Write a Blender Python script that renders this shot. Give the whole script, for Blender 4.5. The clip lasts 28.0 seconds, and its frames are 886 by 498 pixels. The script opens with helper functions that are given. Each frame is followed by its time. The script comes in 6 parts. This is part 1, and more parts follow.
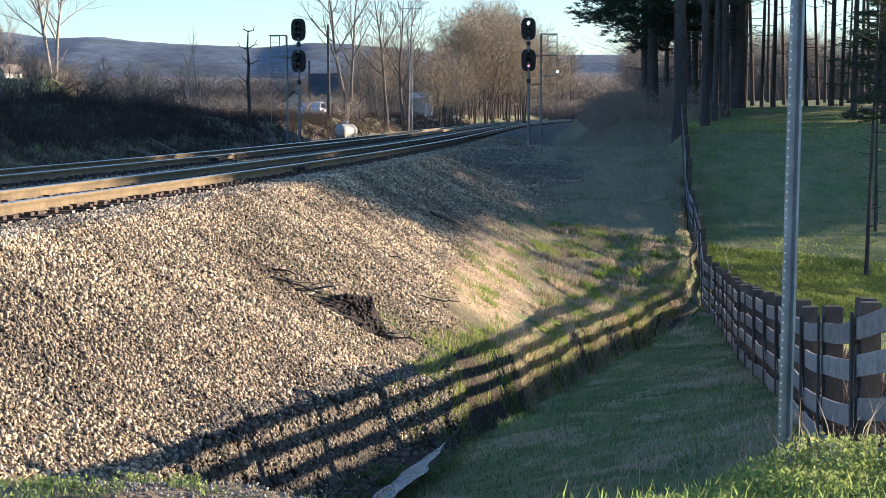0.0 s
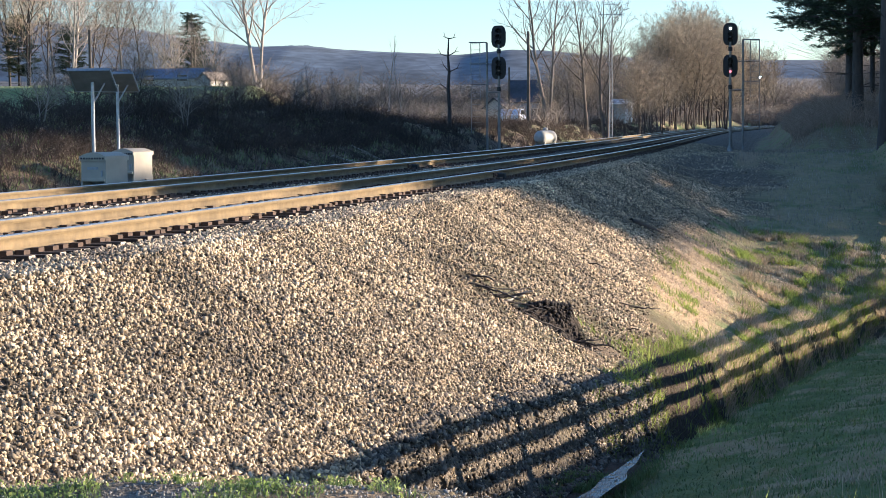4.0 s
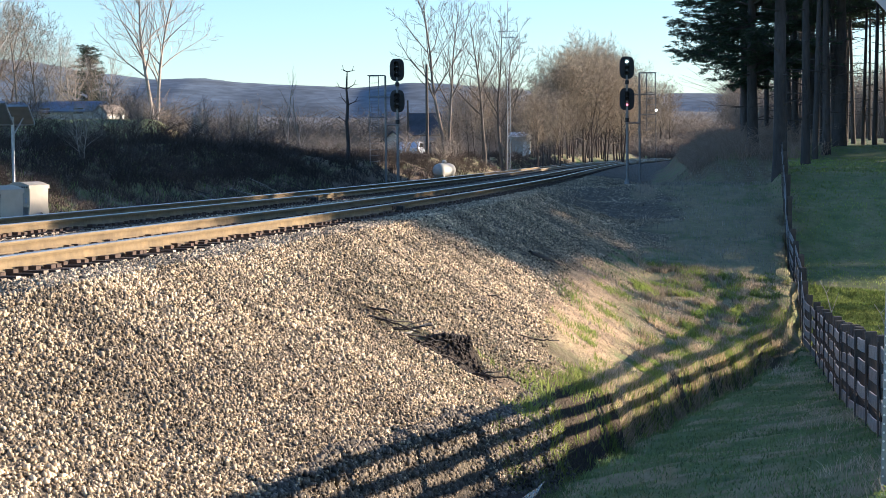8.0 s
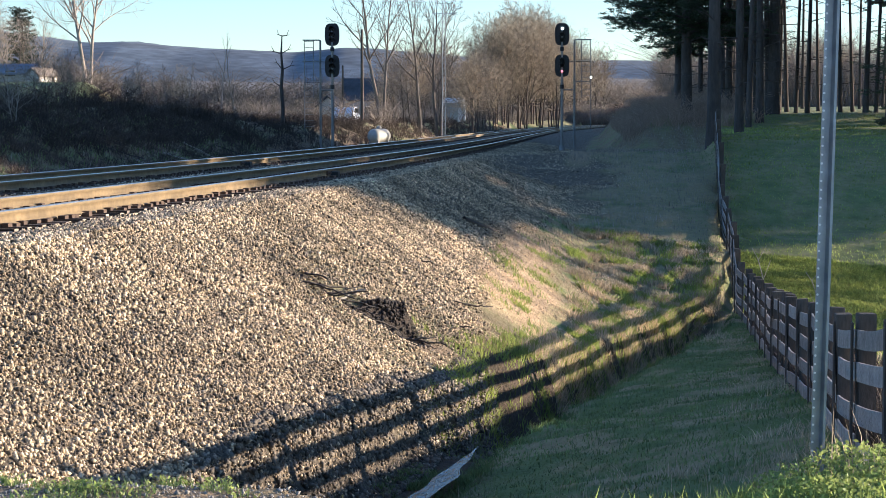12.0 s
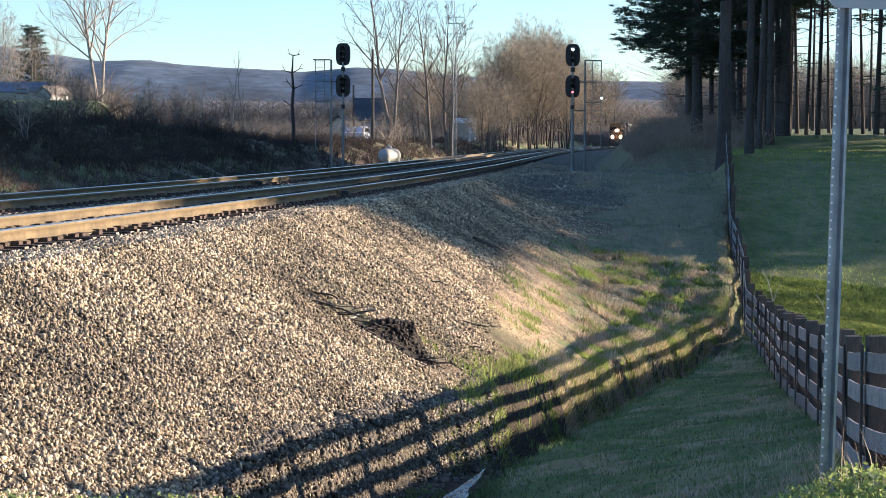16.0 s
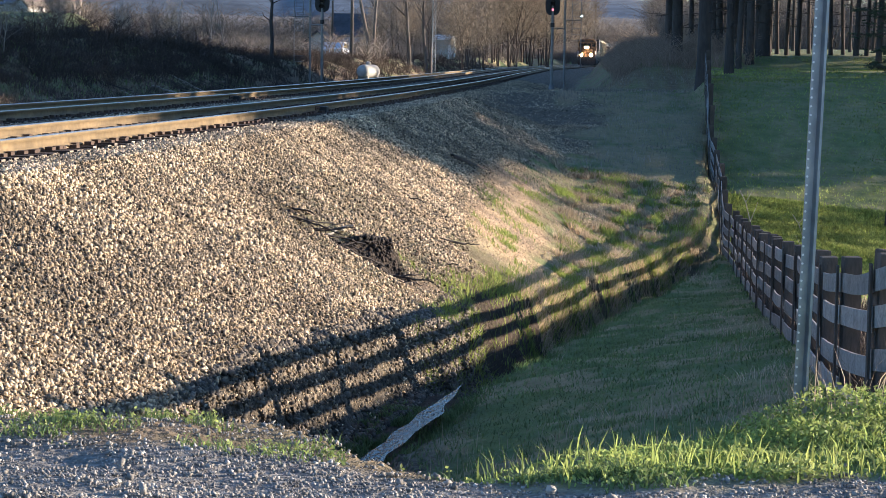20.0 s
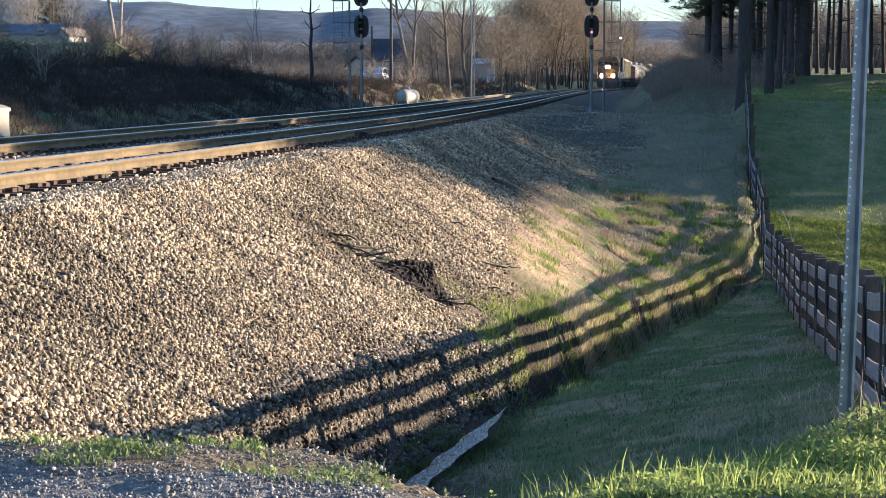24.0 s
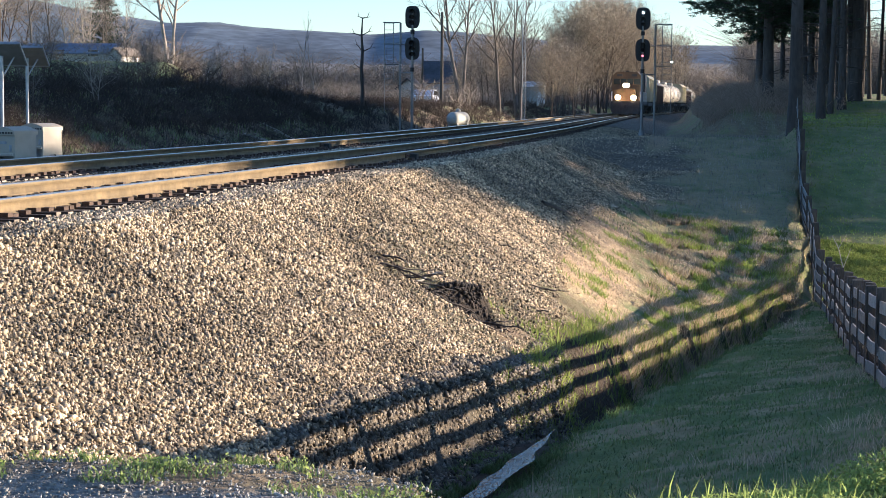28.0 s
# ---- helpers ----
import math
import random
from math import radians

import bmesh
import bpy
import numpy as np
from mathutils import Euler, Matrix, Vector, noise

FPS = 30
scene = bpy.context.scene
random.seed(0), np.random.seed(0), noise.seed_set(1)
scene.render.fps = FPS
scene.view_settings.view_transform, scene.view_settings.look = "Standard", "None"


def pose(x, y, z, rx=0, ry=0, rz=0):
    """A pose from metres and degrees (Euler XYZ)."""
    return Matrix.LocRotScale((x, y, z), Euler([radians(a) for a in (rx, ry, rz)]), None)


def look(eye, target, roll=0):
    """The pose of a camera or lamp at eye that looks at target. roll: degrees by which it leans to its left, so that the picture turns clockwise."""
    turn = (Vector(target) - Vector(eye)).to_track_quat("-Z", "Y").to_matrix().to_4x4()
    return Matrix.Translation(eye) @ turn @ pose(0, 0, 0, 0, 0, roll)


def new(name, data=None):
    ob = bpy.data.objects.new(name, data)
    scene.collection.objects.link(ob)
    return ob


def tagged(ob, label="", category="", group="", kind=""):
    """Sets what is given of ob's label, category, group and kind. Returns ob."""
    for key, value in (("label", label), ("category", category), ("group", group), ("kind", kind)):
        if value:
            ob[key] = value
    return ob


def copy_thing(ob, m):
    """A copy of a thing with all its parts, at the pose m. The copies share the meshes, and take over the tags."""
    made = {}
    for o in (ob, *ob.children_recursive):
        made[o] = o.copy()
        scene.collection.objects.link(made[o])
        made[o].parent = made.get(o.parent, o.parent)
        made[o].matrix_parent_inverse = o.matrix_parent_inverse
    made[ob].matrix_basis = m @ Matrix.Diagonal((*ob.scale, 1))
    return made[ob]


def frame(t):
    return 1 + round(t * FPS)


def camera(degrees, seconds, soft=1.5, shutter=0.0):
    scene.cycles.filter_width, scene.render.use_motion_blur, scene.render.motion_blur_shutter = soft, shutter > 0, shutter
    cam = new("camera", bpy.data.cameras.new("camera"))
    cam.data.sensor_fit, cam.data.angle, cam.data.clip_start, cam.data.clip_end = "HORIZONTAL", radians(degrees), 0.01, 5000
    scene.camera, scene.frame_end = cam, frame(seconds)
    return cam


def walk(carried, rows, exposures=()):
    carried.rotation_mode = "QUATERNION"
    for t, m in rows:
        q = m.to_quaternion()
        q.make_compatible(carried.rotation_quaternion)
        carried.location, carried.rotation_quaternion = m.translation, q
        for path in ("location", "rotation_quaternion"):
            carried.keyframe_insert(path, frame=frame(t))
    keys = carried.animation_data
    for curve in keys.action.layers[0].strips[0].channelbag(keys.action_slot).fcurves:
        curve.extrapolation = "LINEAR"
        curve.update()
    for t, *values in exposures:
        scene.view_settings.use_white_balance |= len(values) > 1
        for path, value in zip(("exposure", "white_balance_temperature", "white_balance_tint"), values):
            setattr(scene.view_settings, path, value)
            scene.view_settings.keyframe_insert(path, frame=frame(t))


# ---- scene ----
EYE = 1.6            # eye above the road shoulder
cam = camera(26.0, 28.0, 0.5)
# seconds, yaw, pitch, roll
ROWS = [
    (0.0, -2.161, -3.994, 0.331),
    (0.5, -2.256, -4.123, -0.123),
    (1.0, -1.893, -4.015, -0.274),
    (1.5, -0.785, -3.889, -0.252),
    (2.0, 1.017, -3.876, 0.012),
    (2.5, 2.704, -3.955, 0.210),
    (4.5, 3.801, -3.514, 0.455),
    (5.0, 2.975, -3.139, 0.445),
    (5.5, 2.312, -2.808, 0.267),
    (6.0, 1.763, -2.430, 0.234),
    (6.5, 1.298, -2.168, 0.333),
    (7.0, 1.012, -2.153, 0.371),
    (7.5, 0.840, -2.392, 0.489),
    (8.0, 0.766, -2.804, 0.511),
    (8.5, 0.607, -3.198, 0.365),
    (9.0, 0.295, -3.402, 0.353),
    (9.5, -0.135, -3.382, 0.284),
    (10.0, -0.496, -3.335, 0.290),
    (10.5, -0.731, -3.407, 0.378),
    (11.0, -0.877, -3.595, 0.236),
    (11.5, -1.025, -3.771, 0.208),
    (12.0, -1.173, -3.836, 0.133),
    (12.5, -1.254, -3.695, 0.164),
    (13.0, -1.177, -3.444, 0.166),
    (13.5, -0.907, -3.169, 0.193),
    (15.5, -0.575, -3.070, 0.207),
    (16.0, -0.863, -3.240, -0.155),
    (16.5, -1.060, -3.520, -0.443),
    (17.0, -1.182, -3.890, -0.689),
    (17.5, -1.267, -4.235, -0.818),
    (18.0, -1.348, -4.558, -0.736),
    (18.5, -1.392, -4.849, -0.620),
    (19.0, -1.413, -5.130, -0.639),
    (19.5, -1.436, -5.428, -0.728),
    (20.0, -1.480, -5.707, -0.766),
    (20.5, -1.542, -5.892, -0.746),
    (22.5, -1.146, -5.450, -0.248),
    (23.0, -0.814, -5.257, -0.113),
    (23.5, -0.530, -5.106, -0.004),
    (24.0, -0.309, -5.000, 0.031),
    (24.5, -0.152, -4.901, 0.010),
    (25.0, 0.000, -4.747, -0.000),
    (25.5, 0.185, -4.525, -0.041),
    (26.0, 0.354, -4.358, -0.107),
    (26.5, 0.520, -4.262, -0.282),
    (27.0, 0.720, -4.233, -0.431),
    (27.5, 0.910, -4.276, -0.512),
    (28.0, 1.188, -4.341, -0.451),
]
walk(cam, [(t, pose(0, 0, EYE, 90 + pitch, roll, yaw)) for t, yaw, pitch, roll in ROWS],
     [(0.0, 1.37, 5720, 15), (28.0, 1.37, 5720, 15)])

# ---- light ----
SUN_AZ, SUN_EL = 75.0, 8.0      # degrees clockwise from +y, above the horizon
world = bpy.data.worlds.new("world")
scene.world = world
world.use_nodes = True
wn = world.node_tree
sky = wn.nodes.new("ShaderNodeTexSky")
sky.sky_type = 'NISHITA'
sky.sun_disc = False
sky.sun_elevation = radians(SUN_EL)
sky.sun_rotation = radians(SUN_AZ)
sky.air_density, sky.dust_density, sky.ozone_density = 0.85, 0.12, 2.4
wn.nodes["Background"].inputs[1].default_value = 0.117
wn.links.new(sky.outputs[0], wn.nodes["Background"].inputs[0])
sun = new("sun", bpy.data.lights.new("sun", 'SUN'))
sun.data.energy, sun.data.angle, sun.data.color = 4.9, radians(0.6), (1.0, 0.79, 0.53)
_a, _e = radians(SUN_AZ), radians(SUN_EL)
SUN_DIR = Vector((math.sin(_a) * math.cos(_e), math.cos(_a) * math.cos(_e), math.sin(_e)))
sun.matrix_world = look((60, 20, 60), Vector((60, 20, 60)) - SUN_DIR)

# ---- small library ----
rng = np.random.default_rng(7)


def link(name, bm, material, parent=None, label="", smooth=False):
    me = bpy.data.meshes.new(name)
    bm.to_mesh(me)
    bm.free()
    for m in material if isinstance(material, (list, tuple)) else [material]:
        me.materials.append(m)
    if smooth:
        me.polygons.foreach_set("use_smooth", [True] * len(me.polygons))
    ob = new(name, me)
    if parent:
        ob.parent = parent
    if label:
        ob["label"] = label
    return ob


def part(name, bm, material, parent, label="", smooth=False):
    return link(name, bm, material, parent, label, smooth)


def raw(name, verts, faces, material, parent=None, smooth=False):
    """A mesh from arrays: verts n x 3, faces n x k."""
    verts, faces = np.asarray(verts, np.float32), np.asarray(faces, np.int32)
    me = bpy.data.meshes.new(name)
    k = faces.shape[1]
    me.vertices.add(len(verts))
    me.vertices.foreach_set("co", verts.ravel())
    me.loops.add(faces.size)
    me.loops.foreach_set("vertex_index", faces.ravel())
    me.polygons.add(len(faces))
    me.polygons.foreach_set("loop_start", np.arange(0, faces.size, k, dtype=np.int32))
    me.polygons.foreach_set("loop_total", np.full(len(faces), k, np.int32))
    if smooth:
        me.polygons.foreach_set("use_smooth", np.ones(len(faces), bool))
    me.update(calc_edges=True)
    me.validate()
    for m in material if isinstance(material, (list, tuple)) else [material]:
        me.materials.append(m)
    ob = new(name, me)
    if parent:
        ob.parent = parent
    return ob


def thing(name, label, category, m=None, group="", kind=""):
    ob = new(name)
    ob.empty_display_size = 0.2
    if m is not None:
        ob.matrix_world = m
    return tagged(ob, label, category, group, kind)


def box(bm, x0, x1, y0, y1, z0, z1, bevel=0.0, m=None):
    r = bmesh.ops.create_cube(bm, size=1)
    mat = Matrix.Translation(((x0 + x1) / 2, (y0 + y1) / 2, (z0 + z1) / 2)) @ Matrix.Diagonal((x1 - x0, y1 - y0, z1 - z0, 1))
    bmesh.ops.transform(bm, matrix=mat, verts=r["verts"])
    vs = r["verts"]
    if bevel:
        es = list({e for v in vs for e in v.link_edges})
        b = bmesh.ops.bevel(bm, geom=es, offset=bevel, segments=2, affect='EDGES', profile=0.7)
        vs = list({v for f in b["faces"] for v in f.verts} | {v for v in vs if v.is_valid})
    if m is not None:
        bmesh.ops.transform(bm, matrix=m, verts=vs)
    return vs


def tube(bm, a, b, r0, r1=None, seg=10, caps=True):
    a, b = Vector(a), Vector(b)
    r1 = r0 if r1 is None else r1
    d = b - a
    r = bmesh.ops.create_cone(bm, cap_ends=caps, segments=seg, radius1=r0, radius2=max(r1, 1e-4), depth=d.length)
    q = d.to_track_quat("Z", "Y").to_matrix().to_4x4()
    bmesh.ops.transform(bm, matrix=Matrix.Translation((a + b) / 2) @ q, verts=r["verts"])
    return r["verts"]


def lathe(bm, prof, seg=24, m=None):
    """A turned body: prof is (radius, height) from foot to top."""
    rings = []
    for r, z in prof:
        rings.append([bm.verts.new((r * math.cos(2 * math.pi * i / seg), r * math.sin(2 * math.pi * i / seg), z)) for i in range(seg)])
    for p, q in zip(rings, rings[1:]):
        for i in range(seg):
            bm.faces.new((p[i], p[(i + 1) % seg], q[(i + 1) % seg], q[i]))
    bm.faces.new(rings[0][::-1])
    bm.faces.new(rings[-1])
    if m is not None:
        bmesh.ops.transform(bm, matrix=m, verts=[v for r in rings for v in r])


def extrude(bm, outline, y0, y1, m=None):
    """An outline in x and z drawn out along y."""
    a = [bm.verts.new((x, y0, z)) for x, z in outline]
    b = [bm.verts.new((x, y1, z)) for x, z in outline]
    n = len(a)
    bm.faces.new(a[::-1])
    bm.faces.new(b)
    for i in range(n):
        bm.faces.new((a[i], a[(i + 1) % n], b[(i + 1) % n], b[i]))
    bmesh.ops.recalc_face_normals(bm, faces=bm.faces)
    if m is not None:
        bmesh.ops.transform(bm, matrix=m, verts=a + b)


_lat = np.random.default_rng(11).random((256, 256))


def vnoise(x, y):
    """Smooth value noise, 0 to 1, one cell a unit."""
    x, y = np.asarray(x, float), np.asarray(y, float)
    i, j = np.floor(x).astype(int), np.floor(y).astype(int)
    u, v = x - i, y - j
    u, v = u * u * (3 - 2 * u), v * v * (3 - 2 * v)
    a, b = _lat[i % 256, j % 256], _lat[(i + 1) % 256, j % 256]
    c, d = _lat[i % 256, (j + 1) % 256], _lat[(i + 1) % 256, (j + 1) % 256]
    return (a * (1 - u) + b * u) * (1 - v) + (c * (1 - u) + d * u) * v


def fbm(x, y, octaves=4):
    s, a, t = 0.0, 0.5, 0.0
    for k in range(octaves):
        s = s + a * vnoise(x * 2 ** k + 17 * k, y * 2 ** k + 31 * k)
        t += a
        a *= 0.5
    return s / t


def step(x, a, b):
    t = np.clip((np.asarray(x, float) - a) / (b - a), 0, 1)
    return t * t * (3 - 2 * t)


# ---- materials ----
def material(name, a, b=None, rough=0.8, scale=6.0, bump=0.0, bump_scale=40.0, metal=0.0, island=0.0, obj=0.0, stain=0.25, translucent=0.0, stretch=(1, 1, 1)):
    """A procedural surface: two colours mixed by noise at two scales, with relief and uneven gloss."""
    m = bpy.data.materials.new(name)
    m.use_nodes = True
    nt = m.node_tree
    N, L = nt.nodes, nt.links
    bs = N["Principled BSDF"]
    bs.inputs["Roughness"].default_value = rough
    bs.inputs["Metallic"].default_value = metal
    b = b or tuple(c * 0.7 for c in a)
    co = N.new("ShaderNodeTexCoord")
    mp = N.new("ShaderNodeMapping")
    mp.inputs["Scale"].default_value = stretch
    L.new(co.outputs["Object"], mp.inputs[0])
    n1, n2 = N.new("ShaderNodeTexNoise"), N.new("ShaderNodeTexNoise")
    n1.inputs["Scale"].default_value, n1.inputs["Detail"].default_value = scale, 6
    n2.inputs["Scale"].default_value, n2.inputs["Detail"].default_value = scale * 0.17, 3
    L.new(mp.outputs[0], n1.inputs[0])
    L.new(mp.outputs[0], n2.inputs[0])
    mx = N.new("ShaderNodeMix")
    mx.data_type = 'RGBA'
    mx.inputs[6].default_value, mx.inputs[7].default_value = (*a, 1), (*b, 1)
    rmp = N.new("ShaderNodeMapRange")
    rmp.inputs[1].default_value, rmp.inputs[2].default_value = 0.3, 0.7
    L.new(n1.outputs[0], rmp.inputs[0])
    L.new(rmp.outputs[0], mx.inputs[0])
    hs = N.new("ShaderNodeHueSaturation")
    L.new(mx.outputs[2], hs.inputs["Color"])
    vr = N.new("ShaderNodeMapRange")
    vr.inputs[1].default_value, vr.inputs[2].default_value = 0.3, 0.7
    vr.inputs[3].default_value, vr.inputs[4].default_value = 1 - stain, 1 + stain
    L.new(n2.outputs[0], vr.inputs[0])
    val = vr.outputs[0]
    for amount, kind in ((island, "i"), (obj, "o")):
        if amount:
            src = N.new("ShaderNodeNewGeometry").outputs["Random Per Island"] if kind == "i" else N.new("ShaderNodeObjectInfo").outputs["Random"]
            r2 = N.new("ShaderNodeMapRange")
            r2.inputs[3].default_value, r2.inputs[4].default_value = 1 - amount, 1 + amount
            L.new(src, r2.inputs[0])
            ml = N.new("ShaderNodeMath")
            ml.operation = 'MULTIPLY'
            L.new(val, ml.inputs[0])
            L.new(r2.outputs[0], ml.inputs[1])
            val = ml.outputs[0]
    L.new(val, hs.inputs["Value"])
    L.new(hs.outputs[0], bs.inputs["Base Color"])
    if bump:
        n3 = N.new("ShaderNodeTexNoise")
        n3.inputs["Scale"].default_value, n3.inputs["Detail"].default_value = bump_scale, 5
        L.new(mp.outputs[0], n3.inputs[0])
        bp = N.new("ShaderNodeBump")
        bp.inputs["Strength"].default_value, bp.inputs["Distance"].default_value = bump, 0.02
        L.new(n3.outputs[0], bp.inputs["Height"])
        L.new(bp.outputs[0], bs.inputs["Normal"])
    if translucent:
        tr = N.new("ShaderNodeBsdfTranslucent")
        L.new(hs.outputs[0], tr.inputs[0])
        ms = N.new("ShaderNodeMixShader")
        ms.inputs[0].default_value = translucent
        L.new(bs.outputs[0], ms.inputs[1])
        L.new(tr.outputs[0], ms.inputs[2])
        L.new(ms.outputs[0], N["Material Output"].inputs[0])
    return m


def glow(name, colour, strength):
    m = bpy.data.materials.new(name)
    m.use_nodes = True
    bs = m.node_tree.nodes["Principled BSDF"]
    bs.inputs["Base Color"].default_value = (*colour, 1)
    bs.inputs["Emission Color"].default_value = (*colour, 1)
    bs.inputs["Emission Strength"].default_value = strength
    return m


RAIL_SIDE = material("rusty rail steel", (0.225, 0.165, 0.085), (0.18, 0.128, 0.066), 0.75, 12, 0.15, 60, stain=0.15)
RAIL_WEB = material("dark rail web", (0.215, 0.155, 0.078), (0.15, 0.108, 0.058), 0.85, 9, 0.2, 60, stain=0.3)
RAIL_TOP = material("polished rail head", (0.66, 0.62, 0.55), (0.55, 0.51, 0.45), 0.28, 20, metal=0.85)
# tie ends are coloured paler for the low sun that strikes them
TIE_END_LIT = material("tie end grain, paler for sunlight", (0.42, 0.355, 0.275), (0.27, 0.225, 0.175), 0.9, 9, 0.4, 40, obj=0.45)
TIE = material("creosoted tie wood", (0.11, 0.07, 0.048), (0.06, 0.042, 0.032), 0.9, 9, 0.5, 30, obj=0.3, stretch=(1, 6, 6))
PLATE = material("rusty steel fastening", (0.10, 0.06, 0.04), (0.06, 0.04, 0.03), 0.8, 30)
STONE = material("ballast stone", (0.55, 0.428, 0.275), (0.285, 0.234, 0.168), 0.9, 2.2, 0.3, 60, island=0.9, stain=0.45)
PEBBLE = material("road stone", (0.44, 0.41, 0.365), (0.18, 0.168, 0.15), 0.9, 12, 0.3, 80, island=0.5)
GALV = material("galvanized steel", (0.42, 0.44, 0.46), (0.32, 0.34, 0.36), 0.5, 14, 0.05, 60, metal=0.75)
BLACK = material("black signal paint", (0.012, 0.012, 0.014), (0.02, 0.02, 0.022), 0.55, 10)
ALU = material("aluminium mast", (0.26, 0.26, 0.26), (0.18, 0.18, 0.18), 0.5, 12, metal=0.6)
CONCRETE = material("concrete", (0.42, 0.40, 0.37), (0.33, 0.32, 0.3), 0.9, 8, 0.3, 50)
BOARD = material("weathered fence board", (0.40, 0.375, 0.35), (0.22, 0.21, 0.195), 0.9, 7, 0.4, 30, obj=0.25, stretch=(5, 1, 5))
POSTWOOD = material("dark fence post wood", (0.11, 0.09, 0.075), (0.065, 0.055, 0.048), 0.9, 8, 0.5, 30, obj=0.25, stretch=(5, 5, 1))
BARK = material("dark pine bark", (0.085, 0.072, 0.066), (0.05, 0.043, 0.04), 0.95, 5, 0.6, 12, obj=0.2, stretch=(2, 2, 0.5))
PALEBARK = material("pale bare bark", (0.40, 0.35, 0.30), (0.28, 0.24, 0.20), 0.9, 4, 0.3, 12, obj=0.2)
WOODBARK = material("dark woodland bark", (0.10, 0.082, 0.072), (0.065, 0.054, 0.047), 0.95, 4, 0.4, 12, obj=0.3)
DARKSTONE = material("damp dark stone", (0.18, 0.15, 0.115), (0.09, 0.077, 0.06), 0.8, 3, 0.3, 40, island=0.7)
GREYBARK = material("grey bare bark", (0.215, 0.185, 0.16), (0.14, 0.12, 0.105), 0.9, 4, 0.4, 12, obj=0.25)
TWIG = material("bare twigs", (0.225, 0.19, 0.16), (0.145, 0.122, 0.105), 0.9, 0.6, obj=0.22, island=0.2)
BUDS = material("budding twigs", (0.38, 0.31, 0.22), (0.27, 0.215, 0.155), 0.9, 0.6, obj=0.2, island=0.2)
REDTWIG = material("reddish brush twigs", (0.42, 0.32, 0.25), (0.29, 0.215, 0.17), 0.95, 0.8, island=0.3)
NEEDLE = material("pine needles", (0.05, 0.078, 0.04), (0.028, 0.046, 0.026), 0.7, 1.2, island=0.3, translucent=0.2)
BRUSH = material("dead brush", (0.10, 0.075, 0.058), (0.06, 0.047, 0.04), 0.95, 0.8, island=0.35)
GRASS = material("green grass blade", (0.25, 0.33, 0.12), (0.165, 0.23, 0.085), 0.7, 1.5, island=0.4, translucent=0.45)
DRYGRASS = material("dry straw", (0.70, 0.58, 0.41), (0.50, 0.40, 0.28), 0.8, 1.5, island=0.35, translucent=0.42)
SALMON = material("flattened salmon straw", (0.84, 0.68, 0.50), (0.60, 0.46, 0.32), 0.85, 3, island=0.5, translucent=0.2)
BRUSHSTRAW = material("dull dead weeds", (0.38, 0.33, 0.26), (0.23, 0.20, 0.16), 0.9, 1.0, island=0.35, translucent=0.2)
# PASTURE repeats the grass in a lighter tone, with sunlight put into the colour
PASTURE = material("pasture blade, sunlight in its lighter tone", (0.42, 0.47, 0.14), (0.25, 0.33, 0.085), 0.7, 1.0, island=0.35, translucent=0.62)
LEAF = material("weed leaf", (0.48, 0.53, 0.17), (0.25, 0.34, 0.095), 0.6, 2.0, island=0.4, translucent=0.5)
# debris made near-black to carry the shade under the ledge
SHADE_DEBRIS = material("debris clods darkened for the ledge's shade", (0.05, 0.038, 0.03), (0.025, 0.02, 0.017), 0.9, 6, 0.4, 30, island=0.6)
WHITE = material("white paint", (0.78, 0.78, 0.76), (0.68, 0.68, 0.66), 0.5, 5)

# ---- the lie of the land ----
RAIL = EYE - 1.10                      # top of rail
_trk = np.array([(-15.0, -30), (-9.75, 0), (-6.32, 20), (-3.15, 39.5), (-0.9, 55), (3.2, 89), (9.3, 150), (16.1, 213), (22.8, 261), (34.5, 341),
                 (47, 420), (85, 640), (135, 900), (330, 1600)], float)
_ty = np.linspace(-30, 1600, 3261)


def _glide(y, px, py, w):
    a = np.interp(y, py, px)
    for _ in range(2):
        k = np.ones(w) / w
        a = np.convolve(np.pad(a, w // 2, mode="reflect", reflect_type="odd"), k, "valid")
    return a


_tx = _glide(_ty, _trk[:, 0], _trk[:, 1], 41)
_th = np.gradient(_tx, _ty)
TRACK_GAP = 4.2


def track_x(y):
    return np.interp(y, _ty, _tx)


def track_turn(y):
    return np.interp(y, _ty, _th)


def track_s(x, y):
    h = track_turn(y)
    return (x - track_x(y)) / np.sqrt(1 + h * h)


FENCE = np.array([(3.55, 9.0), (3.6, 12.0), (3.71, 14.2), (3.97, 16.5), (4.44, 19.5), (5.22, 24.5), (5.72, 28.2), (6.55, 34.0), (8.28, 46.0), (8.64, 50.0), (9.1, 52.5), (9.39, 54.5), (9.86, 58.0), (10.09, 60.5), (10.48, 63.5), (12.2, 75), (12.95, 80), (20, 125)], float)
FENCE_H = 1.25


def fence_x(y):
    return np.interp(y, FENCE[:, 1], FENCE[:, 0])


def fence_z(y):
    return EYE + np.interp(y, [8, 11, 14.2, 16.5, 19.5, 24.5, 28.2, 34.0, 46.0, 50.0, 52.5, 54.5, 58.0, 60.5, 63.5, 68, 75, 90, 110, 160, 300, 900], [-1.9, -2.1, -2.74, -3.01, -3.31, -3.66, -3.95, -4.37, -5.0, -4.99, -4.66, -4.52, -4.08, -3.78, -3.38, -2.0, -0.85, -0.35, 0.2, 0.9, 1.6, 1.6])


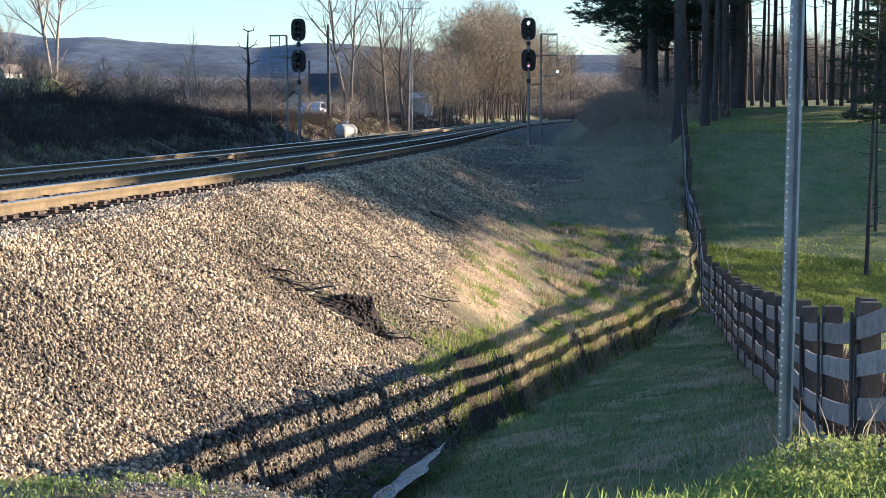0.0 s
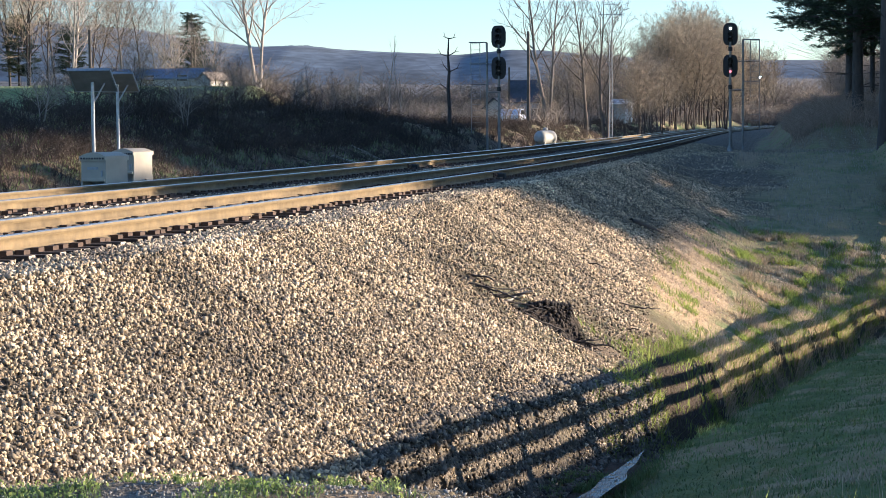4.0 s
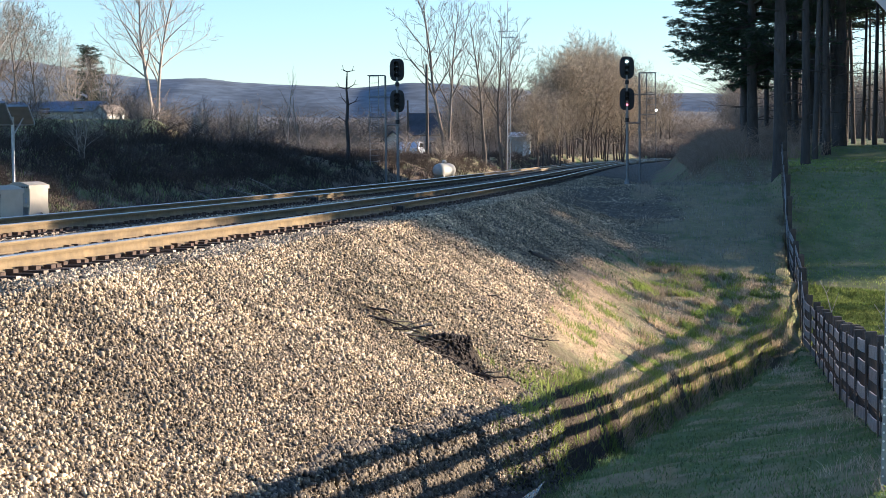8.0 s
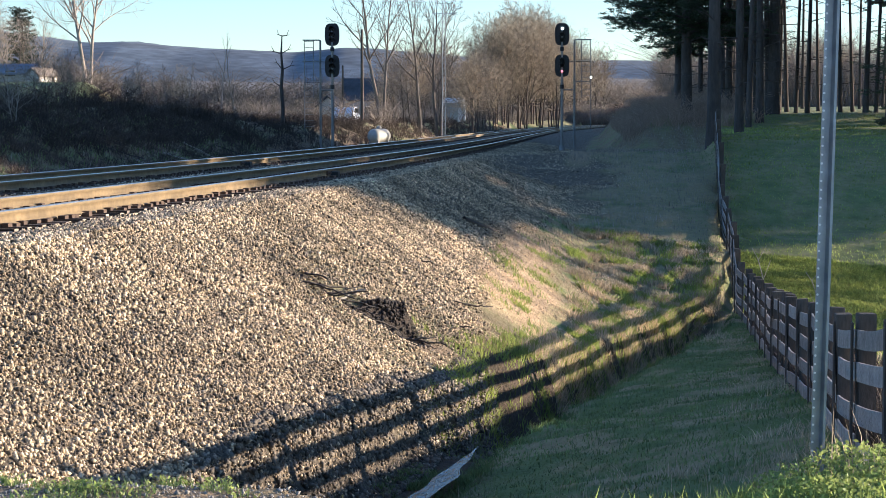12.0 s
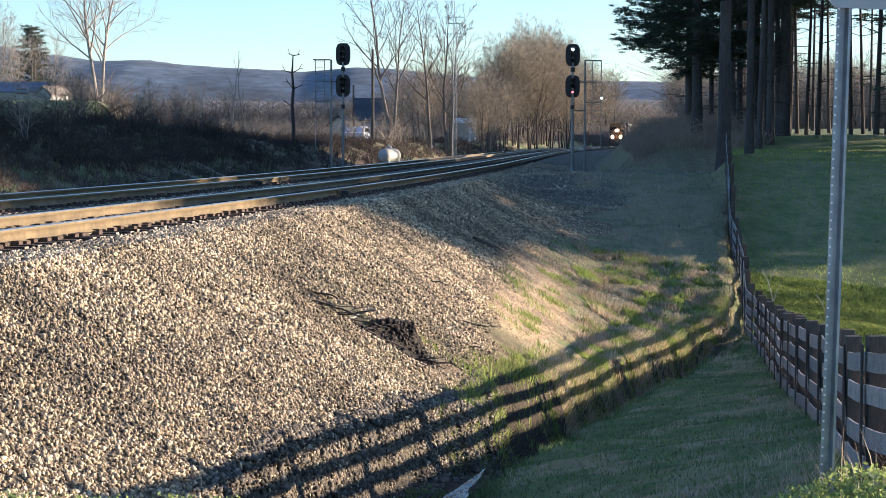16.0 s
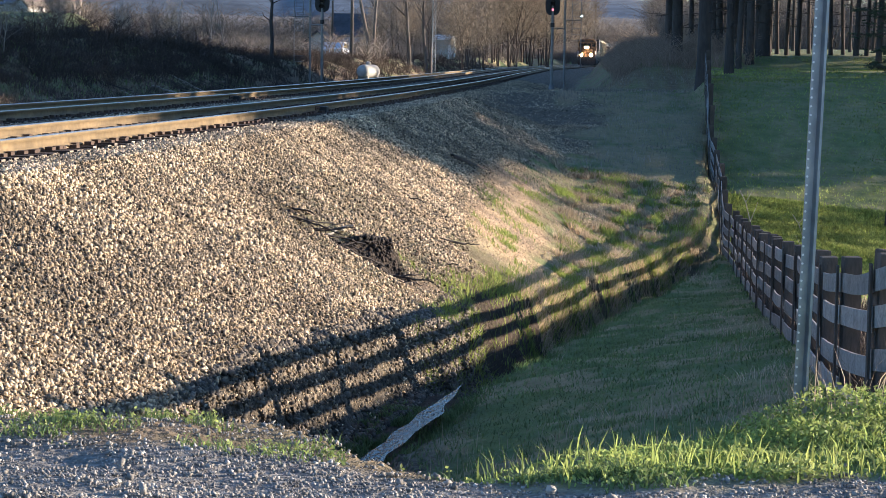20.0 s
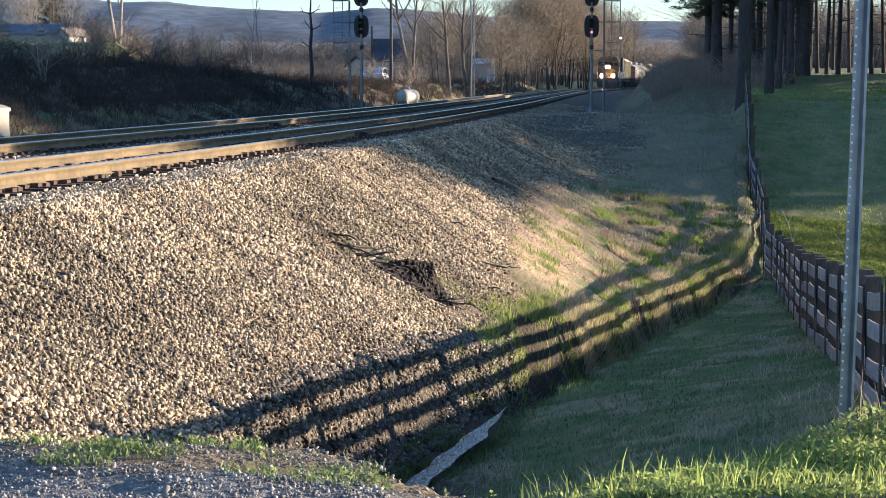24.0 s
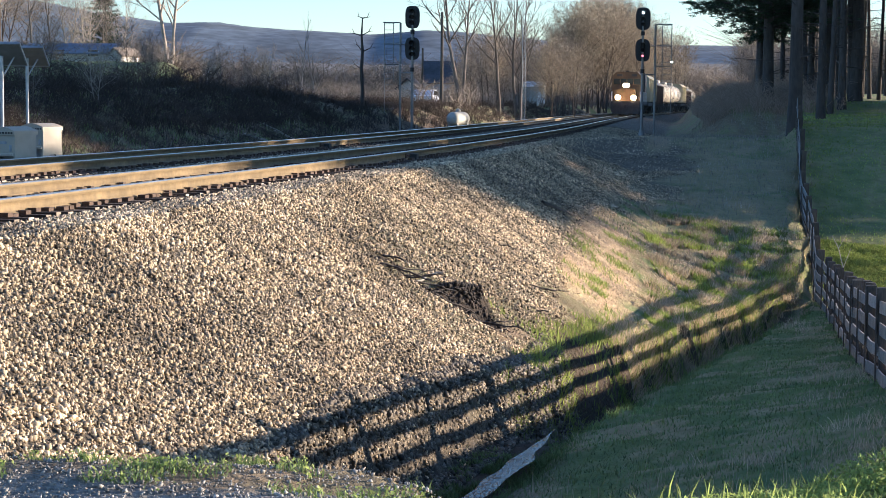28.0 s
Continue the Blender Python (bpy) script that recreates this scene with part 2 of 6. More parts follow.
def ditch_x(y):
    return np.interp(y, [8, 15, 20, 22.7, 29, 34.3, 39.4, 45, 49.4, 52, 56, 65, 80, 130], [-1.7, -1.35, -0.5, 0.24, 1.8, 3.2, 5.0, 6.95, 8.35, 8.9, 9.4, 10.65, 12.95, 20.8]) + 0.35 * (vnoise(np.asarray(y) * 0.7, 3.0) - 0.5) * step(y, 23, 26)


def ditch_z(y):
    return EYE + np.interp(y, [8, 24.5, 29, 35, 46, 49.4, 52, 56, 65, 75, 90, 110], [-4.22, -4.22, -4.5, -4.75, -5.05, -4.75, -4.35, -3.9, -2.5, -1.4, -1.6, -2.0])


def gravel_edge(x):
    """Where the gravel of the road shoulder gives way to weeds."""
    return np.interp(x, [-6, -1.63, -1.02, -0.43, -0.15, 0.25, 0.68, 1.21, 1.94, 5.0], [8.2, 7.96, 7.81, 7.72, 7.56, 7.37, 7.23, 7.15, 7.25, 7.5])


def road_crest(x):
    """Where the shoulder begins to fall away."""
    return np.interp(x, [-6, -1.7, -1.1, -0.6, -0.3, -0.1, 0.16, 0.36, 8.0], [8.6, 8.32, 8.5, 8.57, 8.32, 7.9, 7.62, 7.45, 7.4])


def verge_edge(x):
    return np.interp(x, [0.3, 0.6, 1.1, 1.7, 2.4, 4.0, 8.0], [7.5, 8.0, 8.6, 9.1, 9.6, 10.0, 10.4])


def height(x, y, fine=True):
    x, y = np.asarray(x, float), np.asarray(y, float)
    s = track_s(x, y)
    # railway bank
    sr = np.maximum(s - 2.1, 0)
    steep = np.interp(y, [0, 42, 55, 70, 90], [0.64, 0.64, 0.5, 0.34, 0.22])
    bank = RAIL - 0.218 - steep * sr - 0.05 * step(s, 0.85, 0.95) * step(s, 1.3, 1.2) - 0.012 * step(s, 1.2, 1.4)
    # slope up on the far side of the line
    crest = EYE + np.interp(y, [-50, 20, 45, 62, 80, 95, 120, 160, 400], [0.1, 0.1, 0.15, 0.35, 0.45, 0.25, -0.45, -0.3, -0.1])
    sl = np.maximum(-s - 6.2, 0)
    left = np.minimum(RAIL - 0.3 - 0.7 * np.minimum(sl, 1.2) * (1 - 0.8 * step(y, 95, 118)) + np.maximum(sl - 2.6, 0) * 0.42, np.maximum(crest, RAIL - 1.1))
    left = left + 0.010 * np.maximum(sl - 12, 0) * (sl < 400) + 4.0 * (sl >= 400)
    left = left + 3.1 * step(y, 72, 150) * step(-s, 15, 30) * step(-x / np.maximum(y, 1), 0.13, 0.165)
    # hollow with the ditch, field beyond the fence
    xf, zf = fence_x(y), fence_z(y)
    xd, zd = ditch_x(y), ditch_z(y)
    t = np.clip((xf - x) / np.maximum(xf - xd - 0.45, 0.5), 0, 1)
    lip = zd + 0.12 * step(y, 44, 52)
    valley = zf * (1 - t) + lip * t
    chan = step(x - xd, 0.6, 0.2) * step(y, 50, 46)
    valley = valley * (1 - chan) + zd * chan
    apron = zd + 0.06 + 0.24 * step(y, 51, 47) + (0.24 - 0.08 * step(y, 50, 54)) * np.clip(xd - 0.4 * step(y, 52, 48) - x, 0, 4.2) * step(y, 66, 54)
    valley = np.where((x < xd - 0.4 * step(y, 52, 48)) & (y > 27), np.maximum(valley, apron * step(y, 27, 33) + (1 - step(y, 27, 33)) * valley), valley)
    beyond = np.maximum(x - xf, 0)
    valley = valley + 0.3 * np.clip(beyond / 40, 0, 1.5) * step(y, 60, 100) - 1.2 * np.clip(beyond / 9, 0, 1) * step(y, 40, 46) * step(y, 66, 56)
    # grassy mound beside the line
    mound = EYE - 2.2 + 2.5 * step(s, 5.0, 8.8) * step(y, 78, 97) - 2.5 * (1 - step(y, 70, 90))
    valley = np.maximum(valley, np.where((y > 70), mound, -99))
    valley = np.where(y > 68, np.minimum(valley, EYE - 2.2 + 7 * step(s, 4.5, 11.0) + 6 * (1 - step(y, 68, 82))), valley)
    # road shoulder under the camera
    road = EYE - 1.61 - 0.6 * np.maximum(y - road_crest(x), 0)
    verge = EYE - 1.63 - 0.1 * np.maximum(y - 7.3, 0) - 0.7 * np.maximum(y - verge_edge(x), 0)
    road = np.maximum(road, np.where(x > 0.2, verge, -99))
    low = np.maximum(valley, road)
    z = np.where(s > -6.2, np.maximum(bank, low), left)
    z = np.where((s > -6.2) & (s < 2.2), bank, z)
    cut = step(np.abs(x - xd) + 0.3 * (fbm(x * 2.5, y * 2.5) - 0.5), 0.7 + 0.15 * step(y, 26, 22), 0.3 + 0.2 * step(y, 26, 22)) * step(y, 13, 16) * step(y, 50, 45) * (s > 3)
    z = z * (1 - cut) + np.minimum(z, zd - 0.16 - 0.06 * step(y, 22, 29) - 0.34 * step(y, 24, 28)) * cut
    if fine:
        rough = step(s, 2.0, 3.0)
        z = z + rough * (0.21 * (fbm(x * 0.8, y * 0.8) - 0.5) + 0.05 * (fbm(x * 4, y * 4, 3) - 0.5))
        z = z + step(-s, 9, 12) * 0.7 * (fbm(x * 0.35, y * 0.35) - 0.5)
        z = z + scarp(x, y)
    return z


def scarp(x, y):
    """A washed-out ledge in the bank, highest at its lower end, with a hollow below it."""
    hx, hy = x + 1.65, y - 27.6
    a = (hx * 0.87 + hy * 0.5) / 2.05
    b = -hx * 0.5 + hy * 0.87 + 0.10 * np.sin(a * 11) + 0.25 * (fbm(x * 3, y * 3, 3) - 0.5)
    run = step(a, -0.1, 0.1) * step(a, 1.1, 0.98)
    up = (0.05 + 0.26 * np.clip(a, 0, 1) ** 2) * step(b, -0.02, 0.12) * np.exp(-np.maximum(b, 0) / 1.1)
    down = (0.03 + 0.2 * np.clip(a, 0, 1) ** 2) * step(b, 0.1, -0.05) * step(b, -0.8, -0.1)
    return run * (up - down)


def scour(x, y):
    """Mask along the ledge face: bare of stones, coloured dark for its shade."""
    hx, hy = x + 1.6, y - 27.55
    a = (hx * 0.87 + hy * 0.5) / 2.0
    b = hx * 0.5 - hy * 0.87 + 0.08 * np.sin(a * 9)
    w = 0.05 + 0.24 * np.clip(a, 0, 1) ** 2
    return step(np.abs(b) / w + 0.7 * (fbm(x * 5, y * 5, 3) - 0.5), 1.15, 0.8) * step(a, -0.08, 0.05) * step(a, 1.08, 1.0)


def zones(x, y):
    """Shares of stone, dry straw, green, bare earth, road stone and soil with painted shade."""
    s = track_s(x, y)
    n = fbm(x * 0.5, y * 0.5)
    n2 = fbm(x * 1.7 + 9, y * 1.7)
    reach = np.interp(y, [11, 20, 29, 34, 38, 49, 56, 62, 75], [6.9, 6.9, 5.8, 5.3, 4.75, 4.5, 5.6, 6.5, 6.3]) + (0.9 + 2.2 * step(y, 50, 58)) * (n - 0.5)
    stone = step(s, reach + 0.35, reach - 0.35) * step(s, -7.4, -6.8)
    stone = np.where((y > 75), step(s, 5.4, 4.8) * step(s, -7.4, -6.8), stone)
    road = step(y - gravel_edge(x) + 0.3 * (n2 - 0.5), 0.10, -0.10) * step(s, 3.0, 4.5)
    stone = stone * (1 - road)
    dry = step(n2, 0.45, 0.62) * 0.6
    dry = np.maximum(dry, step(s, reach + 1.7, reach + 1.2) * step(s, reach - 0.4, reach + 0.2) * step(y, 33, 37) * step(y, 52, 49))
    dry = np.where(s < -7, step(n2, 0.35, 0.6) * 0.8, dry)
    dry = np.where((x > fence_x(y) + 0.5), 0.08 + 0.45 * dry, dry)
    earth = step(n, 0.55, 0.68) * step(s, -7, -8) * step(s, -15, -12)
    earth = np.maximum(earth, step(s, 3.0, 4.0) * step(s, 6.5, 5.5) * step(n2, 0.5, 0.7) * 0.6)
    earth = np.maximum(earth, 0.8 * step(x, 0.7, 0.2) * step(y, 9.5, 9.0) * step(s, 3.0, 4.0))
    mud = step(np.abs(x - ditch_x(y)), 0.35, 0.15) * step(y, 13, 16) * step(y, 50, 46)
    earth = np.maximum(earth, mud)
    stone = stone * (1 - 0.8 * mud)
    pit = scour(x, y)
    bare = np.exp(-(((x - 0.1) / 1.5) ** 2 + ((y - 28.8) / 3.2) ** 2)) * (0.35 + 0.65 * step(n2, 0.35, 0.6))
    stone = stone * (1 - np.clip(pit * 2, 0, 1)) * (1 - 0.93 * bare)
    earth = np.maximum(earth, np.maximum(np.clip(pit * 2, 0, 1), bare))
    dry = np.maximum(dry, 0.4 * step(y, 48, 56) * step(y, 100, 90) * (x < fence_x(y)) * step(s, 4.5, 6) * step(n, 0.3, 0.5))
    earth = np.maximum(earth, 0.3 * step(y, 54, 60) * step(y, 100, 90) * (x < fence_x(y)) * step(s, 4.5, 6))
    side = step(s, 4.9, 5.6) * step(y, 78, 88) * (x < fence_x(y))
    earth = np.maximum(earth, side * (0.3 + 0.5 * step(n2, 0.4, 0.6)))
    dry = np.maximum(dry, side * 0.15)
    path = step(np.abs(s - 5.35), 0.6, 0.3) * step(y, 70, 73) * step(y, 118, 108)
    stone, earth, dry = stone * (1 - path), np.maximum(earth * (1 - path), 0.45 * path), np.maximum(dry, 0.9 * path)
    bankside = step(s, -7.2, -8.2) * step(y, 170, 130)
    dry = dry * (1 - 0.75 * bankside)
    earth = np.maximum(earth, bankside * (0.35 + 0.6 * step(n2, 0.4, 0.6)))
    lawn = step(-s, 17, 22) * step(-x / np.maximum(y, 1), 0.15, 0.18) * (y > 60)
    dry, earth = dry * (1 - 0.85 * lawn), earth * (1 - lawn)
    tussock = (s > 5.2) * step(y, 27, 31) * step(y, 56, 50) * step(x, ditch_x(y) + 0.6, ditch_x(y) + 0.3) * step(dry, 0.7, 0.4)
    earth = np.maximum(earth * (1 - 0.6 * tussock), 0.15 * tussock)
    dry = np.maximum(dry * (1 - tussock * step(y, 37, 33)), tussock * 0.75 * step(n2, 0.35, 0.55) * step(y, 33, 38))
    earth = np.maximum(earth, 0.92 * tussock * step(y, 38, 33))
    # near-black soil with the shade of ledge and ditch painted in
    soil_shade = np.clip(np.maximum(pit * 2.5, step(np.hypot(x - 0.05, y - 28.65), 0.35, 0.15)), 0, 1)
    soil_shade = np.maximum(soil_shade, 0.6 * step(x, ditch_x(y) - 0.9, ditch_x(y) - 0.3) * step(x, ditch_x(y) + 0.45, ditch_x(y) + 0.3) * step(y, 29, 26) * step(y, 13, 15))
    soil_shade = np.maximum(soil_shade, 0.8 * step(np.abs(x - ditch_x(y) + 0.3), 0.55 + 0.2 * step(y, 38, 32), 0.3 + 0.2 * step(y, 38, 32)) * step(y, 26, 28) * step(y, 50, 48))
    return stone, np.clip(dry, 0, 1), np.clip(earth, 0, 1), road, soil_shade


def ground_material():
    m = bpy.data.materials.new("ground of stone, grass and earth")
    m.use_nodes = True
    nt = m.node_tree
    N, L = nt.nodes, nt.links
    bs = N["Principled BSDF"]
    bs.inputs["Roughness"].default_value = 0.95
    co = N.new("ShaderNodeTexCoord")

    def noise_of(scale, detail=5):
        n = N.new("ShaderNodeTexNoise")
        n.inputs["Scale"].default_value, n.inputs["Detail"].default_value = scale, detail
        L.new(co.outputs["Object"], n.inputs[0])
        return n.outputs[0]

    def ramp(src, *stops):
        r = N.new("ShaderNodeValToRGB")
        L.new(src, r.inputs[0])
        el = r.color_ramp.elements
        while len(el) < len(stops):
            el.new(0.5)
        for e, (p, c) in zip(el, stops):
            e.position, e.color = p, (*c, 1)
        return r.outputs[0]

    def mix(f, a, b):
        n = N.new("ShaderNodeMix")
        n.data_type = 'RGBA'
        L.new(f, n.inputs[0])
        L.new(a, n.inputs[6])
        L.new(b, n.inputs[7])
        return n.outputs[2]

    def attr(name):
        n = N.new("ShaderNodeAttribute")
        n.attribute_name = name
        return n.outputs["Fac"]

    green = ramp(noise_of(2.2, 8), (0.3, (0.13, 0.18, 0.06)), (0.55, (0.2, 0.26, 0.09)), (0.75, (0.28, 0.28, 0.14)))
    dry = ramp(noise_of(5, 8), (0.3, (0.44, 0.315, 0.19)), (0.6, (0.62, 0.465, 0.29)), (0.8, (0.72, 0.56, 0.37)))
    earth = ramp(noise_of(4, 8), (0.3, (0.12, 0.08, 0.055)), (0.7, (0.27, 0.185, 0.12)))
    vo = N.new("ShaderNodeTexVoronoi")
    vo.inputs["Scale"].default_value = 17
    L.new(co.outputs["Object"], vo.inputs[0])
    stone = mix(noise_of(1.1, 4), ramp(vo.outputs["Color"], (0.1, (0.07, 0.055, 0.04)), (0.5, (0.17, 0.135, 0.095)), (0.9, (0.36, 0.29, 0.2))),
                ramp(vo.outputs["Color"], (0.1, (0.05, 0.042, 0.033)), (0.9, (0.22, 0.18, 0.13))))
    road = ramp(noise_of(26, 6), (0.3, (0.16, 0.148, 0.13)), (0.55, (0.28, 0.262, 0.235)), (0.75, (0.48, 0.455, 0.42)))
    c = mix(attr("dry"), green, dry)
    c = mix(attr("earth"), c, earth)
    c = mix(attr("stone"), c, stone)
    c = mix(attr("road"), c, road)
    # painted shade of the ledge and the ditch, over the other colours
    c = mix(attr("soil_shade"), c, ramp(noise_of(12, 6), (0.35, (0.016, 0.012, 0.01)), (0.7, (0.06, 0.042, 0.032))))
    L.new(c, bs.inputs["Base Color"])
    vb = N.new("ShaderNodeTexVoronoi")
    vb.inputs["Scale"].default_value = 17
    L.new(co.outputs["Object"], vb.inputs[0])
    add = N.new("ShaderNodeMath")
    add.operation = 'SUBTRACT'
    fine = N.new("ShaderNodeMath")
    fine.operation = 'MULTIPLY_ADD'
    L.new(noise_of(75, 4), fine.inputs[0])
    fine.inputs[1].default_value = 0.7
    L.new(noise_of(14, 8), fine.inputs[2])
    L.new(fine.outputs[0], add.inputs[0])
    L.new(vb.outputs["Distance"], add.inputs[1])
    bp = N.new("ShaderNodeBump")
    bp.inputs["Strength"].default_value, bp.inputs["Distance"].default_value = 0.8, 0.05
    L.new(add.outputs[0], bp.inputs["Height"])
    L.new(bp.outputs[0], bs.inputs["Normal"])
    return m


def lines(dense0, dense1, d, lo, hi, growth=1.12):
    a = list(np.arange(dense0, dense1, d))
    for sign, start, end in ((1, dense1, hi), (-1, dense0, lo)):
        p, w, out = start, d, []
        while (end - p) * sign > 0:
            out.append(p)
            w = w * growth
            p += sign * w
        out.append(end)
        a = a + out if sign > 0 else out[::-1] + [v for v in a]
    return np.unique(np.round(a, 4))


def build_ground():
    gx, gy = lines(-9, 11, 0.13, -2600, 2600, 1.07), lines(6, 50, 0.14, -300, 4200, 1.035)
    X, Y = np.meshgrid(gx, gy)
    Z = height(X, Y)
    n, m = len(gx), len(gy)
    v = np.stack([X.ravel(), Y.ravel(), Z.ravel()], 1)
    i = np.arange(n * m).reshape(m, n)
    f = np.stack([i[:-1, :-1].ravel(), i[:-1, 1:].ravel(), i[1:, 1:].ravel(), i[1:, :-1].ravel()], 1)
    ob = raw("ground", v, f, ground_material(), smooth=True)
    for name, val in zip(("stone", "dry", "earth", "road", "soil_shade"), zones(X.ravel(), Y.ravel())):
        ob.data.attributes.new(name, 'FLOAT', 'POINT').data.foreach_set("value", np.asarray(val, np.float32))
    tagged(ob, "ballast bank, grassy hollow, field and gravel road shoulder", "ground", kind="structure")


build_ground()

# ---- the two tracks ----
PROFILE = [(-0.075, 0), (0.075, 0), (0.07, 0.018), (0.014, 0.035), (0.010, 0.125), (0.037, 0.14), (0.037, 0.172), (0.03, 0.184), (-0.03, 0.184), (-0.037, 0.172),
           (-0.037, 0.14), (-0.010, 0.125), (-0.014, 0.035), (-0.07, 0.018)]


def rail(name, off, y0, y1, parent):
    ys = np.concatenate([np.arange(y0, 120, 1.5), np.arange(120, y1, 6.0)])
    x, h = track_x(ys), track_turn(ys)
    nx, ny = 1 / np.sqrt(1 + h * h), -h / np.sqrt(1 + h * h)
    k = len(PROFILE)
    v = []
    for a, b, p, q in zip(x, ys, nx, ny):
        for u, w in PROFILE:
            v.append((a + p * (off + u), b + q * (off + u), RAIL - 0.184 + w))
    f = [(i * k + j, i * k + (j + 1) % k, (i + 1) * k + (j + 1) % k, (i + 1) * k + j) for i in range(len(ys) - 1) for j in range(k)]
    ob = raw(name, v, f, [RAIL_SIDE, RAIL_TOP, RAIL_WEB], parent)
    me = ob.data
    for p in me.polygons:
        if p.index % k in (6, 7, 8):
            p.material_index = 1
        elif p.index % k in (3, 11):
            p.material_index = 2
    return ob


def ties(off, parent):
    bm = bmesh.new()
    box(bm, -1.17, 1.17, -0.075, 0.075, -0.18, 0, 0.012)
    near = part("tie", bm, [TIE, TIE_END_LIT], parent)
    # end faces take the paler colour with sunlight painted in
    for p in near.data.polygons:
        p.material_index = int(abs(p.normal.x) > 0.6)
    near.location = (0, 0, -50)
    me = near.data
    bm = bmesh.new()
    box(bm, -1.17, 1.17, -0.075, 0.075, -0.18, 0)
    far = bmesh.new()
    tmp = bpy.data.meshes.new("far")
    bm.to_mesh(tmp)
    bm.free()
    first = True
    clip = bmesh.new()
    y = -4.0
    n = 0
    while y < 420:
        h = float(track_turn(y))
        px, py = float(track_x(y)) + off / math.sqrt(1 + h * h), y - off * h / math.sqrt(1 + h * h)
        m = pose(px + random.uniform(-0.06, 0.06), py, RAIL - 0.195 + random.uniform(-0.012, 0.008), random.uniform(-1, 1), random.uniform(-0.5, 0.5), math.degrees(-math.atan(h)) + random.uniform(-1.2, 1.2))
        if 14 < y < 130 and n < 290:
            if first:
                ob, first = near, False
            else:
                ob = new("tie", me)
                ob.parent = parent
            ob.matrix_local = m
            n += 1
        else:
            tmp2 = tmp.copy()
            tmp2.transform(m)
            far.from_mesh(tmp2)
            bpy.data.meshes.remove(tmp2)
        if 14 < y < 110:
            for g in (-0.755, 0.755):
                for q in (-0.12, 0.12):
                    box(clip, g + q - 0.05, g + q + 0.05, -0.07, 0.07, -0.005, 0.045, 0, m)
        y += 0.315
    tagged(part("fastening_row", clip, PLATE, parent, "dark rusty spikes and tie plates"), kind="stuff")
    tagged(part("tie_row", far, TIE, parent), kind="stuff")


for off, lab in ((0.0, "near railway track, rust-brown rails on dark wooden ties"), (-TRACK_GAP, "second railway track on the far side of the ballast")):
    tr = thing("railway_track", lab, "track", kind="structure")
    rail("rail", off + 0.755, -29, 1500, tr)
    rail("rail", off - 0.755, -29, 1500, tr)
    ties(off, tr)

# ---- signals ----
RED = glow("red signal light", (1.0, 0.25, 0.3), 1.0)
CLEAR = glow("clear signal light", (0.75, 1.0, 0.95), 5)
DIM = glow("dim red signal light", (0.6, 0.05, 0.04), 0.5)


def signal_head(parent, z, lit, where):
    bm = bmesh.new()
    w, hh = 0.36, 0.55
    out = []
    for i in range(40):
        a = 2 * math.pi * i / 40
        c, s = math.cos(a), math.sin(a)
        e = 0.62
        out.append((w * abs(c) ** e * (1 if c > 0 else -1), hh * abs(s) ** e * (1 if s > 0 else -1)))
    extrude(bm, out, -0.04, 0.0, Matrix.Translation((0, 0, z)))
    head = part("signal_head", bm, BLACK, parent)
    bm = bmesh.new()
    box(bm, -0.16, 0.16, 0.0, 0.28, z - 0.42, z + 0.42, 0.03)
    part("lamp_case", bm, BLACK, head)
    for k in (-0.28, 0.0, 0.28):
        bm = bmesh.new()
        seg = 14
        pts = []
        for i in range(seg + 1):
            a = math.radians(-40 + 260 * i / seg)
            pts.append((0.125 * math.cos(a), 0.125 * math.sin(a)))
        for (a, b), (c, d) in zip(pts, pts[1:]):
            for r in (1.0, 0.94):
                q = [bm.verts.new((x * r, y, zz * r + z + k)) for x, y, zz in ((a, -0.04, b), (c, -0.04, d), (c, -0.38, d), (a, -0.38, b))]
                bm.faces.new(q)
        part("hood", bm, BLACK, head)
        bm = bmesh.new()
        on = lit and abs(k - where) < 0.01
        tube(bm, (0, -0.05, z + k), (0, -0.075, z + k), 0.06 if on else 0.10, 0.055 if on else 0.085, 16)
        part("lens", bm, {"red": RED, "clear": CLEAR, "dim": DIM}[lit] if lit and abs(k - where) < 0.01 else BLACK, head)
    return head


